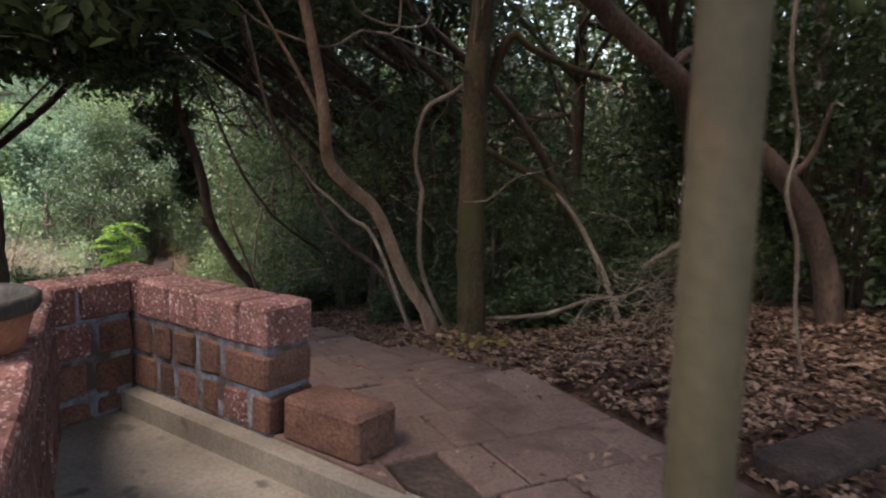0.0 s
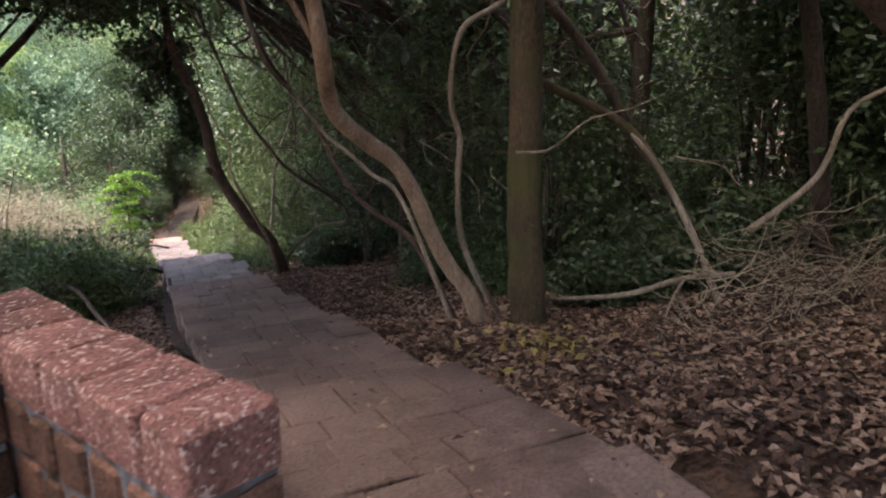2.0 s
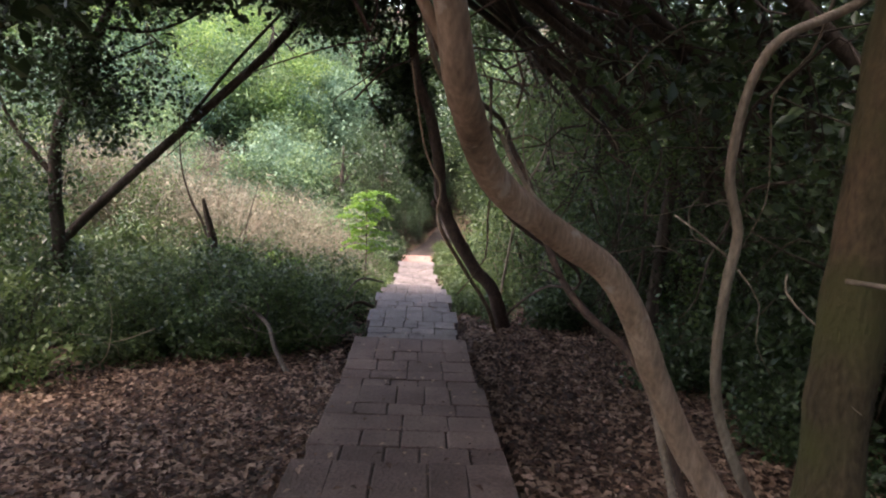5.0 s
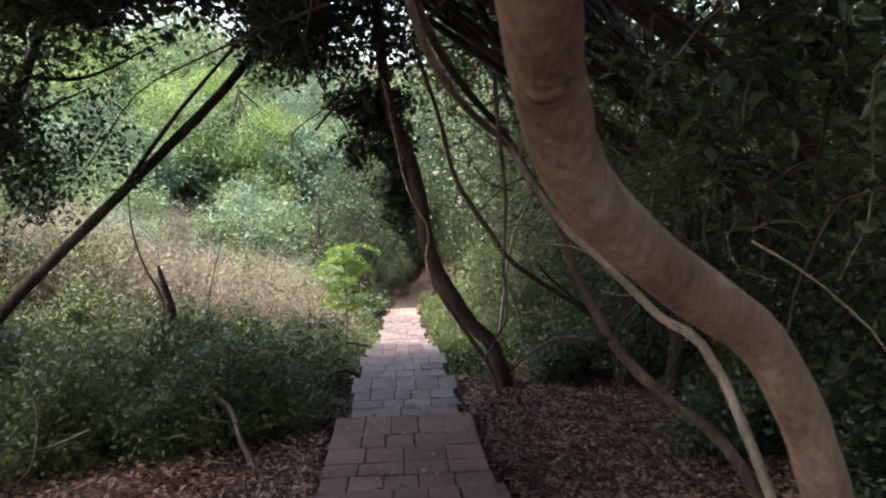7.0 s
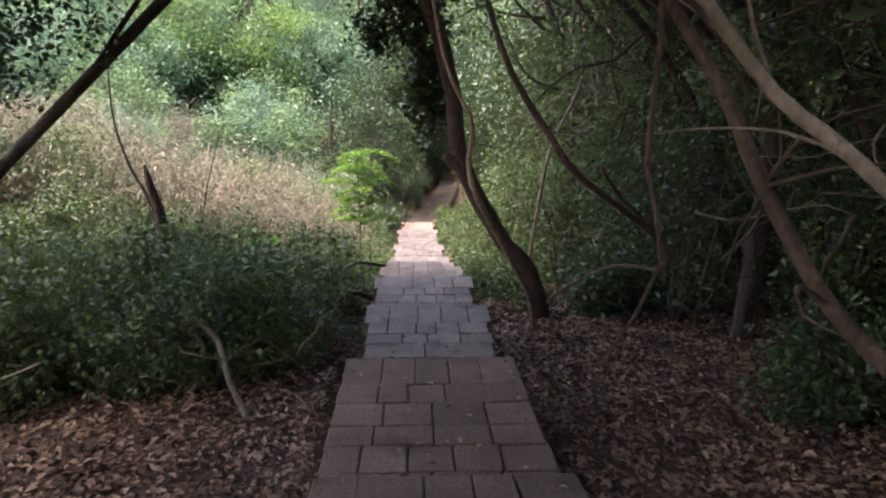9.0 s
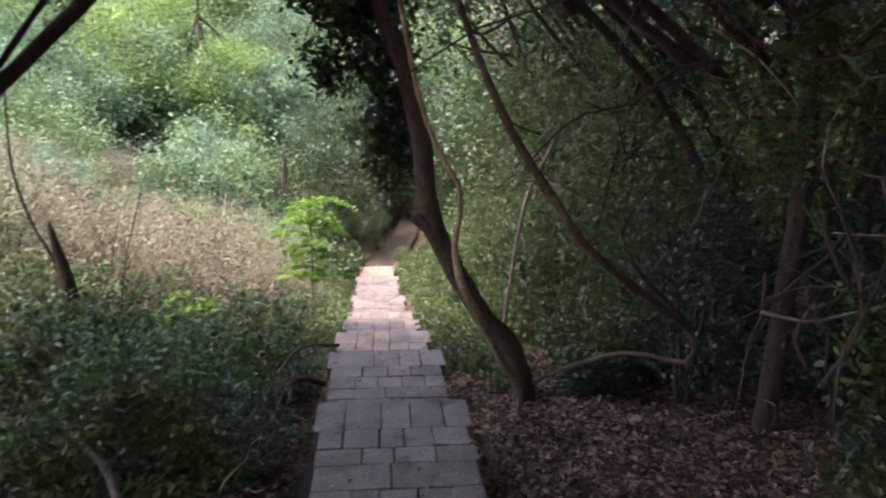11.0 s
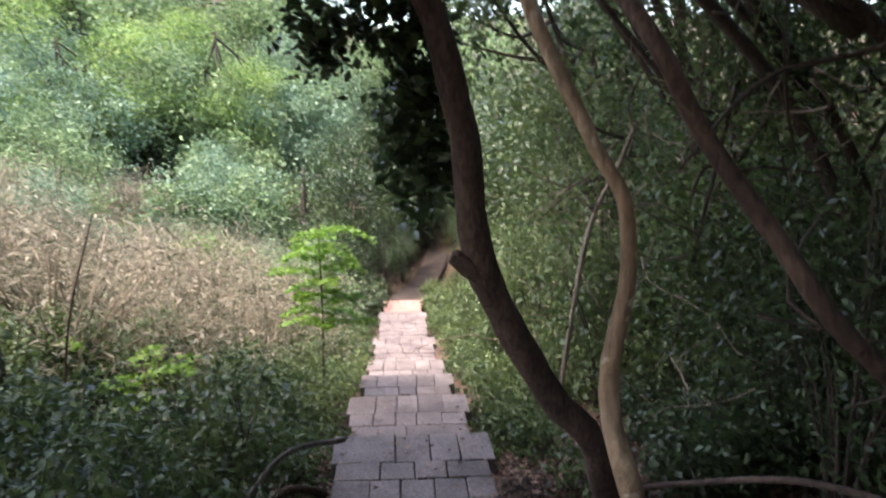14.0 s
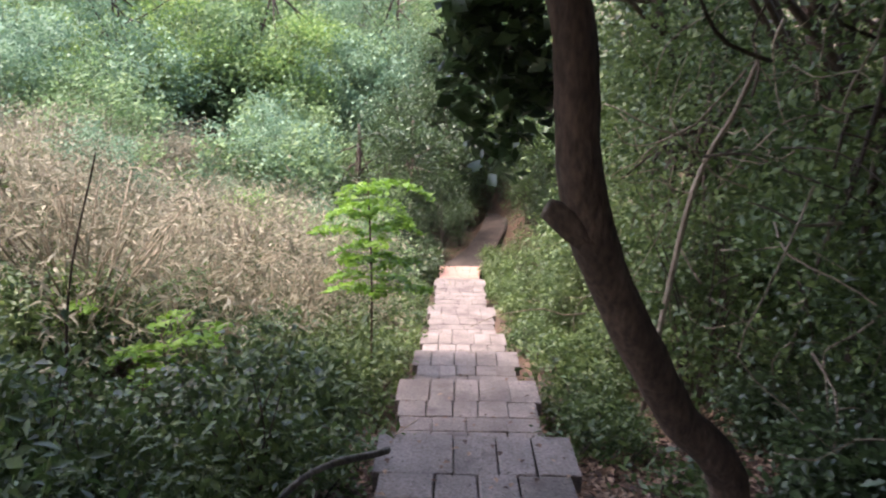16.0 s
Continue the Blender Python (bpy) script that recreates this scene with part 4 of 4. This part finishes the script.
# ---- the path: bed and paving slabs ----
bed = tagged(new("path", None), "path of reddish laterite slabs stepping down through the wood", "path", kind="structure")
gp = np.random.default_rng(9)
LEFT, RIGHT = -.6, .6
FAR_V, FAR_F = [], []


def tread(y0, z0, y1, z1, xl, xr, mats, landing=False):
    xl, xr = xl + gp.uniform(-.03, .02), xr + gp.uniform(-.02, .03)
    f = lambda x, y: z0 + (z1 - z0) * (y - y0) / (y1 - y0) - .02
    fp = [(xl + .04, y0), (xr - .04, y0), (xr - .04, y1 - .02), (xl + .04, y1 - .02)]
    if landing:
        fp = [tuple(C + U * 4.0 + N * .03), (xr - .02, y0), (xr - .02, y1 - .01), (xl + .02, y1 - .01), (xl + .02, -1.66)]
    o = new("tread_bed", solid("tread_bed", fp, min(z0, z1) - .6, f, M_BED))
    o.parent = bed
    slope = math.atan2(z1 - z0, y1 - y0)
    deep = .48 if not landing else .44
    rows = max(1, round((y1 - deep - y0) / (.29 if not landing else .42)))
    ends = np.linspace(y0, y1 - deep, rows + 1)
    ends[1:-1] += gp.uniform(-.035, .035, rows - 1)
    ends = np.append(ends, y1)
    for i in range(rows + 1):
        nose = i == rows
        out = 0 if mats is M_SLAB_RED else (.02 if nose else -.03)
        n = 5 if nose or i % 3 == 1 else 4
        cuts = np.linspace(xl - out, xr + out, n + 1)
        cuts[1:-1] += gp.uniform(-.045, .045, n - 1)
        for k in range(n):
            w, l = cuts[k + 1] - cuts[k] - gp.uniform(.006, .013), ends[i + 1] - ends[i] - gp.uniform(.006, .013)
            yc, xc = (ends[i] + ends[i + 1]) / 2, (cuts[k] + cuts[k + 1]) / 2
            zc = z0 + (z1 - z0) * (yc - y0) / (y1 - y0)
            if landing and float((np.array((xc, yc)) - C) @ N) < .13:
                continue
            edge = gp.uniform(-.025, .025) if k in (0, n - 1) else 0
            me = worn_box("slab", (w + abs(edge), l + (.02 if nose else 0), .06 if not nose else .12), mats, gp, .007, .004)
            m = pose(xc + edge / 2, yc, zc - (.03 if not nose else .06) + gp.uniform(-.004, .004), math.degrees(slope) + gp.uniform(-.5, .5), gp.uniform(-.5, .5), gp.uniform(-.7, .7))
            if yc > 18.2 and mats is not M_PINK:
                me.transform(m)
                o = len(FAR_V)
                FAR_V.extend(tuple(v.co) for v in me.vertices)
                FAR_F.extend(tuple(q + o for q in p.vertices) for p in me.polygons)
            else:
                part("slab", me, bed).matrix_world = m


# landing beside the terrace
fill = new("tread_bed", solid("landing_fill", [(-.49, -.97), (-.49, -1.70), tuple(C + U * 1.1 + N * .022)], -.2, .27, M_SLAB_RED))
fill.parent = bed
tread(-3.6, .30, -.62, .28, -.50, .72, M_SLAB_RED, True)
for i in range(len(NOSINGS) - 1):
    (ya, za), (yb, zb) = NOSINGS[i], NOSINGS[i + 1]
    tread(ya, tread_start(i), yb, zb, LEFT + (.05 if i == 0 else 0), RIGHT + (.09 if i == 0 else 0), M_SLAB_RED if i < 4 else M_SLAB)
far = new("far_slab", mesh_from("far_slab", FAR_V, FAR_F, M_SLAB))
far.parent = bed
tagged(far, "pale slabs of the lower flight", kind="stuff")
tread(25.4, -4.78, 27.35, -4.78, LEFT, RIGHT, M_PINK)
tagged(new("far_trail", solid("far_trail", [(-.65, 27.3), (.7, 27.3), (1.2, 30), (1.9, 33.6), (2.2, 36), (1.2, 36), (.9, 33.6), (.25, 30)], -5.6, lambda x, y: -4.88 + max(0, y - 33) * .06, M_TRAIL)),
       "bare brown earth trail beyond the last step", "trail", kind="structure")

gy = np.random.default_rng(79)
yl = [(x, y, ground(x, y) + gy.uniform(.03, .12)) for x, y in zip(gy.normal(1.4, .22, 90), gy.normal(1.2, .25, 90))]
tagged(new("yellow_leaves", leaves_mesh("yellow_leaves", yl, .075, M_LEAF_YELLOW, .6, 1.7, 80, .3)), "yellowing leaves on top of the litter", "leaf litter", kind="stuff")
# a few fallen leaves lying on the slabs
gl = np.random.default_rng(77)
pts = []
for _ in range(420):
    y = gl.uniform(-3, 14)
    i = next(k for k in range(len(NOSINGS)) if y < NOSINGS[k][0])
    yb, zb = NOSINGS[i]
    ya, za = (NOSINGS[i - 1][0], tread_start(i - 1)) if i else (-3.6, .30)
    pts.append((float(np.clip(gl.normal(0, .45), -.55, .55)), y, za + (zb - za) * (y - ya) / (yb - ya) + .012))
tagged(new("path_leaves", leaves_mesh("path_leaves", pts, .05, M_LITTER, .9, 1.8, 78, .3)), "dry fallen leaves scattered on the slabs", "leaf litter", kind="stuff")


# ---- feathery young tree beside the path ----
def frond_plant(x, y, height, n, seed):
    g = np.random.default_rng(seed)
    z = ground(x, y)
    root = thing("feathery_sapling", "bright green sapling with feathery fronds", "sapling", at=(x, y, z))
    part("trunk", tubes("trunk", [([(0, 0, -.05), (.03, 0, height * .5), (.0, .02, height)], [.016, .008])], M_BARK_BROWN, 6), root)
    for k in range(n):
        a = k * 2.4 + g.uniform(-.3, .3)
        h = height * (.45 + .55 * k / n)
        L = .62 * g.uniform(.7, 1.15)
        rise, sag = g.uniform(.25, .75), g.uniform(.35, .75)
        dirn = np.array((math.cos(a), math.sin(a), rise))
        at = lambda q: np.array((0, .01, h)) + dirn * L * q - np.array((0, 0, sag * L * q * q))
        mid = [at(q) for q in (0, .35, .7, 1)]
        side = np.array((-math.sin(a), math.cos(a), 0))
        cs = [at(q) + side * sg * (.03 + .1 * math.sin(math.pi * min(1, q * .85 + .15)) * r) + g.normal(size=3) * .012
              for q in np.linspace(.12, 1, 15) for sg in (-1, 1) for r in (.25, .7, 1.15)]
        f = part("frond", leaves_mesh("frond", cs, .1, M_LEAF_FERN, .6, 2.1, seed + k, .15), root)
        part("midrib", tubes("midrib", [([tuple(m) for m in mid], [.006, .002])], M_LEAF_FERN, 4), f)
    return root


frond_plant(-1.1, 14.2, 2.5, 22, 91)
frond_plant(-2.7, 12.4, .75, 7, 92)
frond_plant(-3.9, 13.0, .8, 7, 93)
